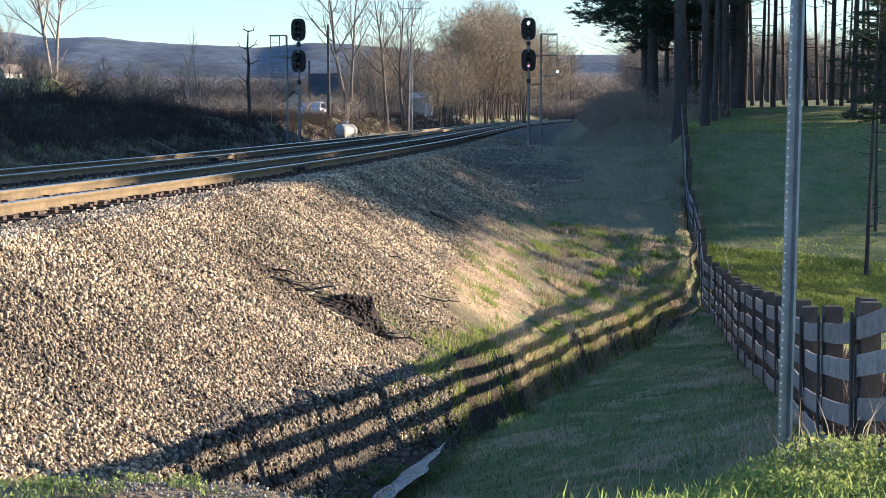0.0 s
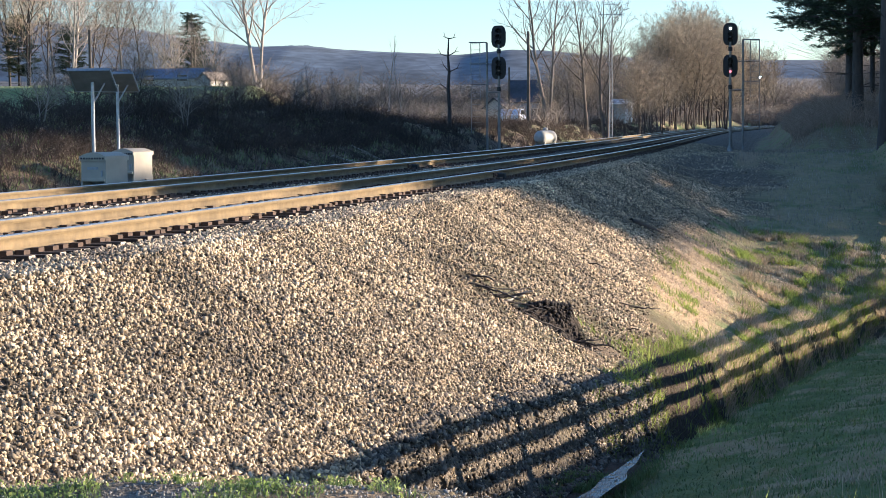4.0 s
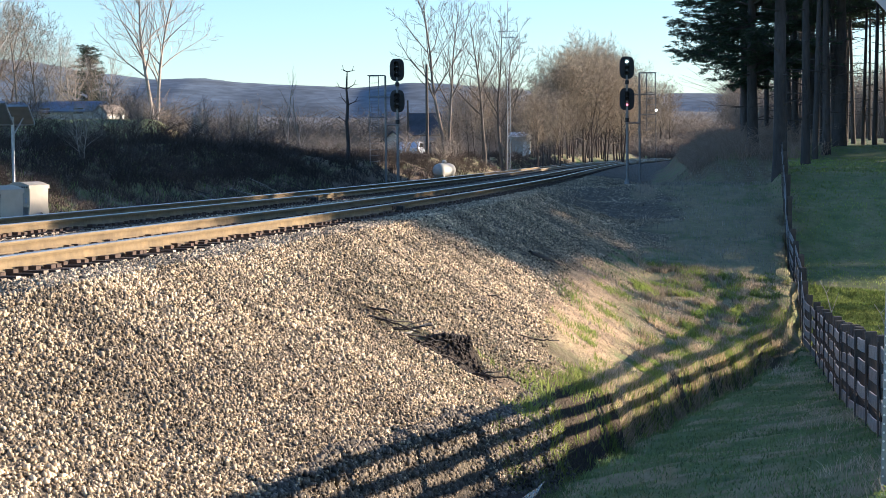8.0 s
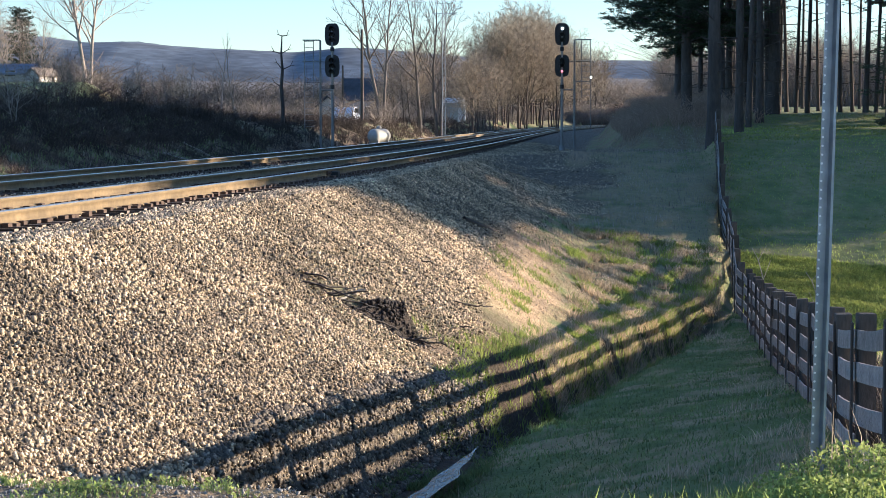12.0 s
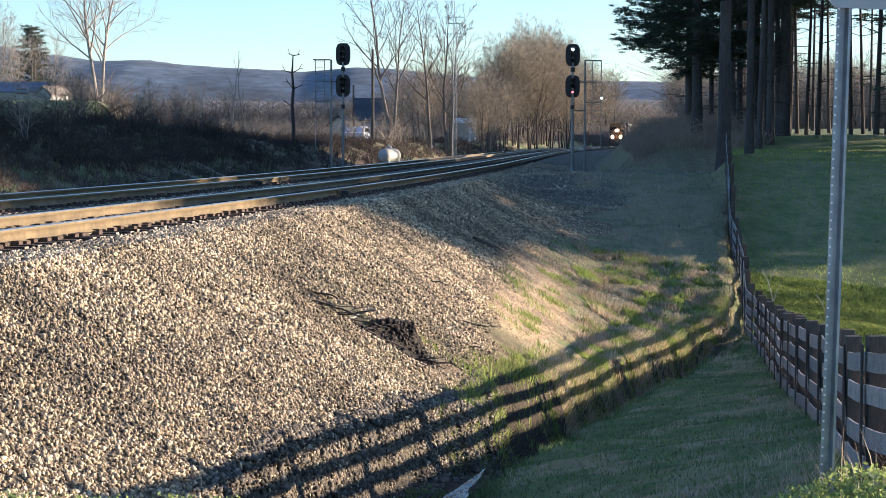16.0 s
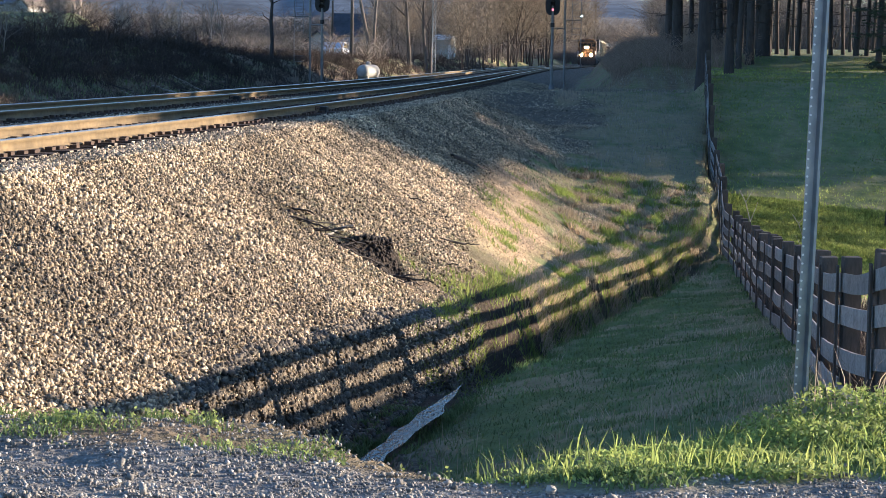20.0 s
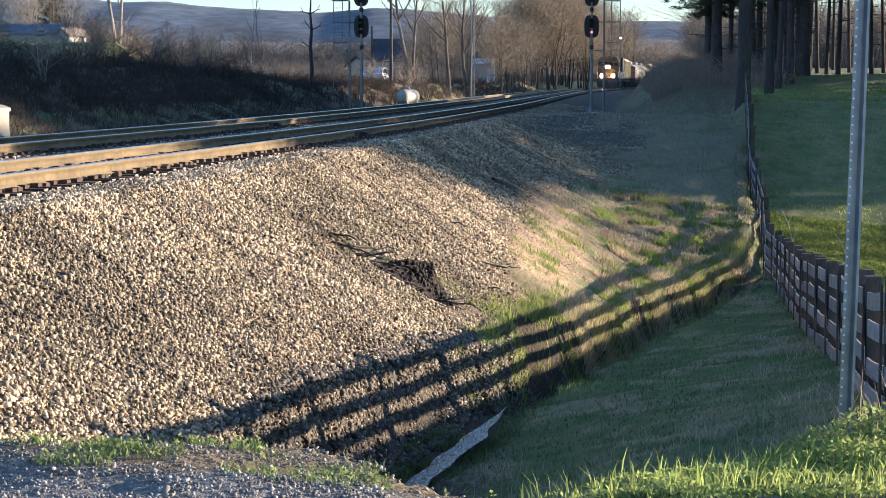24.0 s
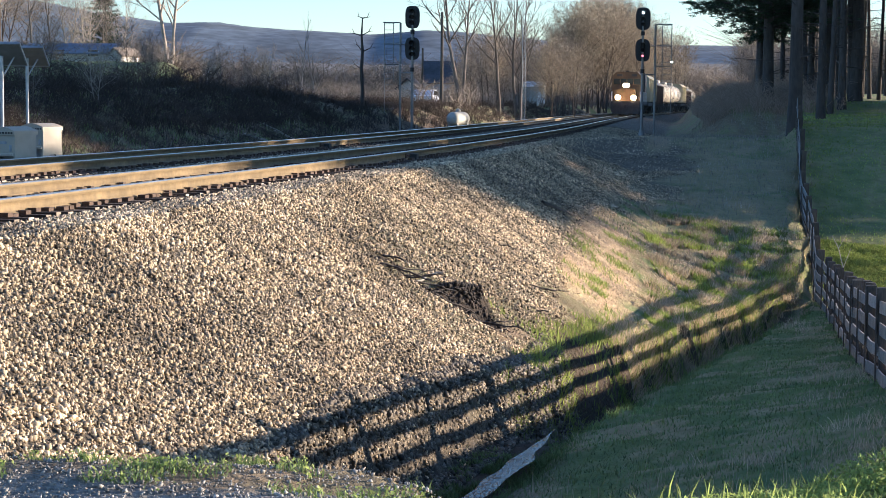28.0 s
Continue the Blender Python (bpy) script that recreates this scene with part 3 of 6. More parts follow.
def signal(x, y, turn, base, lit_top, lit_low, ladder_side, label):
    sg = thing("railway_signal", label, "signal", pose(x, y, base, 0, 0, turn), "railway signals")
    bm = bmesh.new()
    box(bm, -0.5, 0.75, -0.4, 0.4, -0.8, -0.2, 0.03)
    part("foundation", bm, CONCRETE, sg)
    bm = bmesh.new()
    tube(bm, (0, 0, 0), (0, 0, 5.9), 0.075, 0.06, 14)
    tube(bm, (0, 0, 0), (0, 0, 0.25), 0.16, 0.12, 14)
    part("mast", bm, ALU, sg)
    for z in (4.28, 3.15, 5.0):
        bm = bmesh.new()
        tube(bm, (0, 0, z - 0.1), (0, 0, z + 0.1), 0.105, 0.105, 12)
        part("clamp", bm, BLACK, sg)
    signal_head(sg, 5.72, lit_top, 0.28)
    signal_head(sg, 4.18, lit_low, -0.28)
    sx = ladder_side
    lx = 0.62 * sx
    bm = bmesh.new()
    tube(bm, (lx, 0.25, 0), (lx, 0.25, 5.45), 0.06, 0.05, 10)
    part("ladder_post", bm, ALU, sg)
    for z in (3.0, 4.4):
        bm = bmesh.new()
        tube(bm, (0, 0.05, z), (lx, 0.25, z), 0.03, 0.03, 8)
        part("bracket", bm, ALU, sg)
    for dx in (0.0, 0.45):
        bm = bmesh.new()
        tube(bm, (lx + (0.35 + dx) * sx, 0.3, 1.0 if dx else 2.6), (lx + (0.35 + dx) * sx, 0.3, 5.45), 0.02, 0.02, 8)
        part("ladder_stile", bm, ALU, sg)
    z = 1.2
    while z < 5.4:
        bm = bmesh.new()
        tube(bm, (lx + 0.35 * sx, 0.3, z), (lx + 0.8 * sx, 0.3, z), 0.011, 0.011, 6)
        part("rung", bm, ALU, sg)
        z += 0.3
    for z in (5.45, 4.4, 3.4):
        bm = bmesh.new()
        for a, b in (((lx, 0.25), (lx + 0.8 * sx, 0.3)), ((lx + 0.8 * sx, 0.3), (lx + 0.8 * sx, -0.4)), ((lx + 0.8 * sx, -0.4), (lx, -0.4)), ((lx, -0.4), (lx, 0.25))):
            tube(bm, (*a, z), (*b, z), 0.018, 0.018, 6)
        part("cage_hoop", bm, ALU, sg)
    if lit_low:
        bm = bmesh.new()
        tube(bm, (lx + 0.8 * sx, -0.44, 3.6), (lx + 0.8 * sx, -0.40, 3.6), 0.05, 0.05, 12)
        part("marker_lamp", bm, CLEAR, sg, "small glowing white marker lamp")
    return sg


SY = 95.0
signal(7.83, SY, -4, EYE - 1.5, "clear", "red", 1, "two-headed black railway signal on an aluminium mast, showing clear over red")
signal(-3.50, SY, -4, EYE - 1.5, None, None, -1, "two-headed black railway signal, unlit upper head, beside a ladder")


# ---- the board fence ----
def fence():
    fn = thing("board_fence", "weathered grey four-board wooden fence sagging along the ditch", "fence")
    ys = [12.4]
    while ys[-1] < 80:
        ys.append(ys[-1] + 2.3)
    pts = [(float(fence_x(y)), y, float(fence_z(y))) for y in ys]
    H = FENCE_H - 0.03
    for i, (x, y, z) in enumerate(pts):
        bm = bmesh.new()
        box(bm, -0.08, 0.08, -0.08, 0.08, -0.5, H + 0.11, 0.015)
        p = part("fence_post", bm, POSTWOOD, fn)
        p.matrix_local = pose(x + 0.09, y, z, random.uniform(-2, 2), random.uniform(-3, 3), random.uniform(-8, 8))
        if i in (1, 8, 9):
            bm = bmesh.new()
            box(bm, -0.07, 0.07, -0.07, 0.07, -0.5, H + 0.1, 0.015)
            part("brace_post", bm, POSTWOOD, fn).matrix_local = pose(x + 0.12, y + 0.45, z, 0, 3, 5)
    for (a, b) in zip(pts, pts[1:]):
        d = Vector(b) - Vector(a)
        L = d.length
        yaw = math.degrees(math.atan2(d.y, d.x))
        tilt = -math.degrees(math.asin(d.z / L))
        bm = bmesh.new()
        box(bm, -0.01, 0.012, -0.055, 0.055, 0.02, H + 0.03, 0.006)
        p = part("batten", bm, POSTWOOD, fn)
        p.matrix_local = pose(a[0] - 0.045, a[1], a[2], 0, 0, yaw - 90)
        for k in range(4):
            bm = bmesh.new()
            h0 = 0.13 + k * 0.325
            n = 6
            sag = random.uniform(0.0, 0.03)
            bow = random.uniform(-0.03, 0.03)
            prev = None
            for j in range(n + 1):
                u = j / n
                zz = -sag * math.sin(math.pi * u)
                oo = bow * math.sin(math.pi * u)
                q = [bm.verts.new((u * L, oo + dy, h0 + zz + dz)) for dy, dz in ((-0.011, -0.085), (0.011, -0.085), (0.011, 0.085), (-0.011, 0.085))]
                if prev:
                    for c in range(4):
                        bm.faces.new((prev[c], prev[(c + 1) % 4], q[(c + 1) % 4], q[c]))
                else:
                    bm.faces.new(q)
                prev = q
            bm.faces.new(prev[::-1])
            bmesh.ops.recalc_face_normals(bm, faces=bm.faces)
            p = part("fence_board", bm, BOARD, fn)
            p.matrix_local = pose(a[0], a[1], a[2] + random.uniform(-0.03, 0.03), 0, tilt + random.uniform(-0.8, 0.8), yaw)


fence()


# ---- the sign post beside the road ----
HOLE_GLINT = material("white glint at a post hole", (0.85, 0.85, 0.84), (0.75, 0.75, 0.74), 0.4, 20)
PLATEGREY = material("plain aluminium sign back", (0.5, 0.5, 0.5), (0.42, 0.42, 0.43), 0.5, 4, metal=0.3)


def sign_post():
    sp = thing("sign_post", "perforated galvanized steel sign post beside the road", "sign post", pose(2.13, 9.8, EYE - 2.0, 0, 1.4, 10))
    bm = bmesh.new()
    W = 0.078
    prof = [(-W / 2, 0), (-W / 2 + 0.014, 0), (-W / 2 + 0.022, 0.03), (W / 2 - 0.022, 0.03), (W / 2 - 0.014, 0), (W / 2, 0), (W / 2, 0.004), (W / 2 - 0.012, 0.004),
            (W / 2 - 0.019, 0.034), (-W / 2 + 0.019, 0.034), (-W / 2 + 0.012, 0.004), (-W / 2, 0.004)]
    a = [bm.verts.new((x, y, -0.4)) for x, y in prof]
    b = [bm.verts.new((x, y, 3.35)) for x, y in prof]
    bm.faces.new(a[::-1])
    bm.faces.new(b)
    for i in range(len(a)):
        bm.faces.new((a[i], a[(i + 1) % len(a)], b[(i + 1) % len(a)], b[i]))
    bmesh.ops.recalc_face_normals(bm, faces=bm.faces)
    part("channel", bm, GALV, sp)
    # small white discs stand in for sun glinting on the hole edges
    bm = bmesh.new()
    tube(bm, (0, -0.0005, 0), (0, -0.003, 0), 0.0062, 0.0062, 8)
    hole = part("hole_glint", bm, HOLE_GLINT, sp)
    me = hole.data
    hole.location = (-W / 2 + 0.008, 0, 0.02)
    for i in range(1, 62):
        h = new("hole_glint", me)
        h.parent = sp
        h.location = (-W / 2 + 0.008, 0, 0.02 + 0.045 * i)
    bm = bmesh.new()
    lathe(bm, [(0.411, -0.002), (0.411, 0.002)], 8, pose(0.10, -0.01, 3.06, 90, 22.5, 0) @ pose(0, 0, 0, 0, 0, 0))
    part("sign_plate", bm, PLATEGREY, sp, "eight-sided sign plate seen from its plain grey back")
    for z in (2.85, 3.25):
        bm = bmesh.new()
        tube(bm, (0, 0.02, z), (0, -0.03, z), 0.011, 0.011, 6)
        part("bolt", bm, GALV, sp)
    return sp


sign_post()

# ---- loose stone ----
CUBE = np.array([(-1, -1, -1), (1, -1, -1), (1, 1, -1), (-1, 1, -1), (-1, -1, 1), (1, -1, 1), (1, 1, 1), (-1, 1, 1)], float) * 0.62
CUBE_F = np.array([(0, 3, 2, 1), (4, 5, 6, 7), (0, 1, 5, 4), (1, 2, 6, 5), (2, 3, 7, 6), (3, 0, 4, 7)])
OCTA = np.array([(1, 0, 0), (-1, 0, 0), (0, 1, 0), (0, -1, 0), (0, 0, 1), (0, 0, -1)], float)
OCTA_F = np.array([(0, 2, 4), (2, 1, 4), (1, 3, 4), (3, 0, 4), (2, 0, 5), (1, 2, 5), (3, 1, 5), (0, 3, 5)])


def turns(n):
    """n random rotation matrices."""
    q = rng.normal(size=(n, 4))
    q /= np.linalg.norm(q, axis=1)[:, None]
    w, x, y, z = q.T
    return np.stack([np.stack([1 - 2 * (y * y + z * z), 2 * (x * y - z * w), 2 * (x * z + y * w)], 1),
                     np.stack([2 * (x * y + z * w), 1 - 2 * (x * x + z * z), 2 * (y * z - x * w)], 1),
                     np.stack([2 * (x * z - y * w), 2 * (y * z + x * w), 1 - 2 * (x * x + y * y)], 1)], 1)


def scatter_stones(name, x, y, lo, hi, mat, label, base=None, sink=0.3):
    n = len(x)
    z = height(x, y)
    size = lo + (hi - lo) * rng.random(n) ** 2
    base, face = (CUBE, CUBE_F) if base is None else base
    k = len(base)
    v = base[None] * (1 + rng.uniform(-0.38, 0.38, (n, k, 3)))
    v = v * (size[:, None] * rng.uniform(0.45, 1.25, (n, 3)))[:, None, :] * 0.5
    v = np.einsum("nij,nkj->nki", turns(n), v)
    v = v + np.stack([x, y, z + size * sink], 1)[:, None]
    f = (face[None] + (np.arange(n) * k)[:, None, None]).reshape(-1, face.shape[1])
    return tagged(raw(name, v.reshape(-1, 3), f, mat), label, "stones", kind="stuff")


def on_bank(n, y0, y1, s0, s1):
    y = rng.uniform(y0, y1, n)
    s = rng.uniform(s0, s1, n)
    h = track_turn(y)
    return track_x(y) + s * np.sqrt(1 + h * h), y


def keep(x, y, p):
    m = rng.random(len(x)) < p
    return x[m], y[m]


x, y = on_bank(150000, 11, 28, 1.3, 8.2)
x, y = keep(x, y, zones(x, y)[0] * (0.6 + 0.5 * fbm(x, y)) * (y > 7.5 - 0.2 * x) * (1 - 0.45 * step(x, ditch_x(y) - 0.8, ditch_x(y) - 0.4)) * (x < ditch_x(y) - 0.4))
m = rng.random(len(x)) < 0.3
scatter_stones("ballast_stones", x[m], y[m], 0.022, 0.057, STONE, "loose crushed grey and tan ballast stones on the bank")
scatter_stones("ballast_stones", x[~m], y[~m], 0.025, 0.07, STONE, "sharp-edged ballast stones and shards on the bank", (OCTA, OCTA_F))
y = rng.uniform(17, 30, 16000)
x = ditch_x(y) - 0.16 - 0.8 * rng.random(16000)
scatter_stones("ballast_stones", x, y, 0.03, 0.09, DARKSTONE, "damp dark stones on the side of the ditch")
for n, y0, y1, lo, hi in ((88000, 28, 44, 0.028, 0.075), (44000, 44, 66, 0.03, 0.065)):
    x, y = on_bank(n, y0, y1, 1.3, 7.0)
    x, y = keep(x, y, zones(x, y)[0] * (0.6 + 0.5 * fbm(x, y)))
    scatter_stones("ballast_stones", x, y, lo, hi, STONE, "loose crushed ballast stones further along the bank", (OCTA, OCTA_F))
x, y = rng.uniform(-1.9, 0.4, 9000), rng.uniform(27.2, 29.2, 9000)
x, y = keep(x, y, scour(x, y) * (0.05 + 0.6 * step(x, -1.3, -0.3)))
scatter_stones("gully_debris", x, y, 0.05, 0.13, SHADE_DEBRIS, "near-black clods and debris, darkened for the shade below the washed-out ledge", (OCTA, OCTA_F), 0.2)
x, y = on_bank(20000, 64, 115, 1.3, 7.0)
x, y = keep(x, y, zones(x, y)[0])
scatter_stones("ballast_stones", x, y, 0.03, 0.06, STONE, "ballast stones on the shaded shoulder by the signal", (OCTA, OCTA_F))
x, y = on_bank(34000, 14, 62, -6.6, 1.5)
scatter_stones("ballast_stones", x, y, 0.035, 0.09, STONE, "ballast stones between the ties", (OCTA, OCTA_F), -0.1)
x, y = rng.uniform(-3.2, 3, 42000), rng.uniform(6.2, 8.6, 42000)
x, y = keep(x, y, np.maximum(zones(x, y)[3], 0.5 * (y < road_crest(x))) * (height(x, y) > -0.35))
scatter_stones("road_gravel", x, y, 0.006, 0.028, PEBBLE, "grey crushed gravel on the road shoulder", (OCTA, OCTA_F), 0.05)
x, y = rng.uniform(-4.5, 4, 90), rng.uniform(6.4, 7.9, 90)
scatter_stones("road_gravel", x, y, 0.025, 0.05, PEBBLE, "larger pale stones on the road shoulder")


# ---- grass ----
def blades(name, x, y, lo, hi, wide, mat, label, lean=0.5, category="grass", z=None, curl=1.0):
    n = len(x)
    z = height(x, y) - 0.01 if z is None else z
    a = rng.uniform(0, 2 * np.pi, n)
    h = rng.uniform(lo, hi, n) * (0.6 + 0.8 * fbm(x * 1.3, y * 1.3))
    w = wide * rng.uniform(0.6, 1.3, n) * 0.5
    l = h * lean * rng.uniform(0.2, 1.2, n)
    c, s = np.cos(a), np.sin(a)
    v = np.zeros((n, 5, 3))
    for k, (u, ww, bend) in enumerate(((0, 1, 0), (0, -1, 0), (0.55, 0.8, 0.35), (0.55, -0.8, 0.35), (1.0, 0, curl))):
        v[:, k, 0] = x - s * w * ww + c * l * bend
        v[:, k, 1] = y + c * w * ww + s * l * bend
        v[:, k, 2] = z + h * u * (1 - 0.15 * bend)
    f = np.array([(0, 1, 3), (0, 3, 2), (2, 3, 4)])
    f = (f[None] + (np.arange(n) * 5)[:, None, None]).reshape(-1, 3)
    return tagged(raw(name, v.reshape(-1, 3), f, mat), label, category, kind="stuff")


def region(n, x0, x1, y0, y1, near=True):
    y = y0 + (y1 - y0) * (rng.random(n) ** (1.4 if near else 1.0))
    return rng.uniform(x0, x1, n), y


# slope between the ditch and the fence
x, y = region(150000, -1.0, 9.5, 10.5, 50)
xd, xf = ditch_x(y), fence_x(y)
m = (x > xd + 0.35) & (x < xf + 0.3) & (height(x, y) < EYE - 2.3)
x, y = x[m], y[m]
tuft = fbm(x * 0.7, y * 0.7)
m = rng.random(len(x)) < 0.35 + 0.9 * tuft
x, y = x[m], y[m]
d = fbm(x * 0.9 + 40, y * 0.9) + 0.10 * step(y, 18, 13) + 0.12 * step(fence_x(y) - x, 1.6, 0.4) > 0.74
near = step(y, 22, 12)
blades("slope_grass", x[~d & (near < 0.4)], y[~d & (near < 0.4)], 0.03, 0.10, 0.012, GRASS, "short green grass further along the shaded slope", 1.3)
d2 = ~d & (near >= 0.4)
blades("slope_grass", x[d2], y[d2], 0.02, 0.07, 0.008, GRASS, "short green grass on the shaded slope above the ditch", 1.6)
blades("slope_straw", x[d], y[d], 0.05, 0.18, 0.007, DRYGRASS, "dead straw among the grass of the slope", 1.3)
# far side of the ditch, lit in stripes
x, y = region(26000, 0.5, 9.0, 28, 56, False)
s = track_s(x, y)
m = (x < ditch_x(y) + 0.5) & (zones(x, y)[0] < 0.5) & (track_s(x, y) > np.interp(y, [27, 33, 37, 47, 52], [5.6, 6.4, 6.5, 6.1, 5.6]))
x, y = x[m], y[m]
n1 = fbm(x * 1.4, y * 1.4)
m = rng.random(len(x)) < 1.3 * step(n1, 0.5, 0.62) * step(y, 31, 37)
x, y, n1 = x[m], y[m], n1[m]
d = fbm(x * 0.8 + 70, y * 0.8 + 5) > 0.55 - 0.1 * step(y, 38, 48)
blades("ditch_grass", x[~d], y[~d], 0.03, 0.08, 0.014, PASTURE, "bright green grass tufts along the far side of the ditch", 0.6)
blades("ditch_straw", x[d], y[d], 0.03, 0.09, 0.014, DRYGRASS, "tan dry grass tufts beside the ditch", 0.9)
# clumps along the ditch
def clumps(name, cx, cy, each, lo, hi, wide, mat, label, spread=0.10):
    n = len(cx)
    a = rng.uniform(0, 2 * np.pi, n * each)
    q = spread * np.sqrt(rng.random(n * each)) * np.repeat(rng.uniform(0.6, 1.5, n), each)
    return blades(name, np.repeat(cx, each) + q * np.cos(a), np.repeat(cy, each) + q * np.sin(a), lo, hi, wide, mat, label, 0.9)


y = rng.uniform(27, 52, 330)
x = ditch_x(y) - 0.3 - np.abs(rng.normal(0, 0.34, 330))
m = (np.arange(330) < 170) & (y > 33)
clumps("lip_tufts", x[m], y[m], 80, 0.12, 0.30, 0.015, DRYGRASS, "tan grass tufts overhanging the ditch", 0.22)
m = (np.arange(330) >= 170) & (rng.random(330) < 0.6 + 0.4 * step(y, 28, 34))
clumps("lip_tufts", x[m], y[m], 80, 0.10, 0.26, 0.015, PASTURE, "green grass tufts overhanging the ditch", 0.22)
y = rng.uniform(20, 49, 200)
x = ditch_x(y) + 0.42 + np.abs(rng.normal(0, 0.12, 200))
clumps("near_lip_tufts", x, y, 50, 0.05, 0.16, 0.010, GRASS, "shaded grass tufts on the near lip of the ditch", 0.16)
def s_ok(x, y):
    return track_s(x, y) > np.interp(y, [27, 33, 37, 47, 52], [5.6, 6.6, 6.7, 6.3, 5.6])


x, y = on_bank(1500, 27, 56.5, 5.3, 10.8)
m = (x < ditch_x(y) - 0.45) & (zones(x, y)[0] < 0.3) & (s_ok(x, y)) & (rng.random(1500) < step(y, 26, 37)) & (rng.random(1500) < 0.25 + 0.7 * step(fbm(x * 1.1, y * 0.8), 0.42, 0.6))
x, y = x[m], y[m]
h = len(x) // 2
clumps("meadow_tufts", x[:h], y[:h], 110, 0.10, 0.24, 0.02, PASTURE, "sunlit yellow-green tufts in the hollow", 0.2)
clumps("meadow_tufts", x[h:], y[h:], 110, 0.10, 0.26, 0.02, DRYGRASS, "sunlit tan tufts in the hollow", 0.2)
x, y = on_bank(26, 36, 49, 4.8, 5.8)
clumps("straw_tufts", x, y, 70, 0.06, 0.16, 0.015, PASTURE, "green tufts growing through the flattened straw", 0.3)
y = rng.uniform(25.5, 37, 40)
x = ditch_x(y) - 0.4 - 1.0 * rng.random(40) ** 1.4 * step(y, 24, 30)
clumps("straw_tufts", x, y, 80, 0.05, 0.16, 0.014, PASTURE, "bright green tufts at the foot of the stones", 0.26)
# straw patch at the foot of the bank
x, y = on_bank(26000, 32.5, 53, 4.0, 7.2)
m = (zones(x, y)[1] > 0.3) & (rng.random(len(x)) < 0.6 + fbm(x * 2.5, y * 2.5))
blades("straw_patch", x[m], y[m], 0.015, 0.06, 0.02, SALMON, "flattened tan straw at the foot of the ballast", 2.6)
# shoulder in the shade, towards the mound
x, y = region(44000, -1, 16, 47, 100, False)
s = track_s(x, y)
m = (s > 3.6) & (zones(x, y)[0] < 0.4) & (x < fence_x(y) + 0.5)
x, y = x[m], y[m]
d = fbm(x * 0.5 + 20, y * 0.3) > 0.40
blades("shade_straw", x[d], y[d], 0.05, 0.24, 0.014, BRUSHSTRAW, "dead weeds and straw on the shaded shoulder", 0.7)
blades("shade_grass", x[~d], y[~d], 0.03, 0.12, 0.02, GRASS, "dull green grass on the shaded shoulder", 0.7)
# field beyond the fence
x, y = region(90000, 5.5, 26, 18, 95, False)
m = (x > fence_x(y) + 0.1) & (x < 0.31 * y + 2)
blades("field_grass", x[m], y[m], 0.04, 0.10, 0.03, PASTURE, "short pasture grass beyond the fence", 0.6)
x, y = region(130000, 8, 18, 42, 58.5, False)
m = (x > fence_x(y) + 0.1)
blades("field_grass", x[m], y[m], 0.08, 0.15, 0.026, PASTURE, "sunny green pasture grass in the hollow", 1.0)
y = rng.uniform(12.5, 46, 20000)
x = fence_x(y) + 0.15 + 1.3 * rng.random(20000) ** 1.5
blades("fence_weeds", x, y, 0.25, 0.55, 0.016, BRUSH, "dark dead weeds behind the board fence", 0.6)
x, y = region(260, 4.2, 9, 16, 34, False)
m = (x > fence_x(y) + 0.4) & (x < fence_x(y) + 3)
blades("field_weeds", x[m], y[m], 0.4, 0.9, 0.014, DRYGRASS, "tall dry seed grass behind the fence", 0.5)


# leafy verge beside the road
def leaves(name, x, y, z, size, mat, label):
    n = len(x)
    t = turns(n)
    quad = np.array([(-0.5, 0, 0), (0, -0.28, 0.06), (0.5, 0, 0), (0, 0.28, 0.06)])
    v = np.einsum("nij,kj->nki", t, quad) * (size * rng.uniform(0.6, 1.4, n))[:, None, None] + np.stack([x, y, z], 1)[:, None]
    f = (np.array([(0, 1, 2), (0, 2, 3)])[None] + (np.arange(n) * 4)[:, None, None]).reshape(-1, 3)
    return tagged(raw(name, v.reshape(-1, 3), f, mat), label, "weeds", kind="stuff")


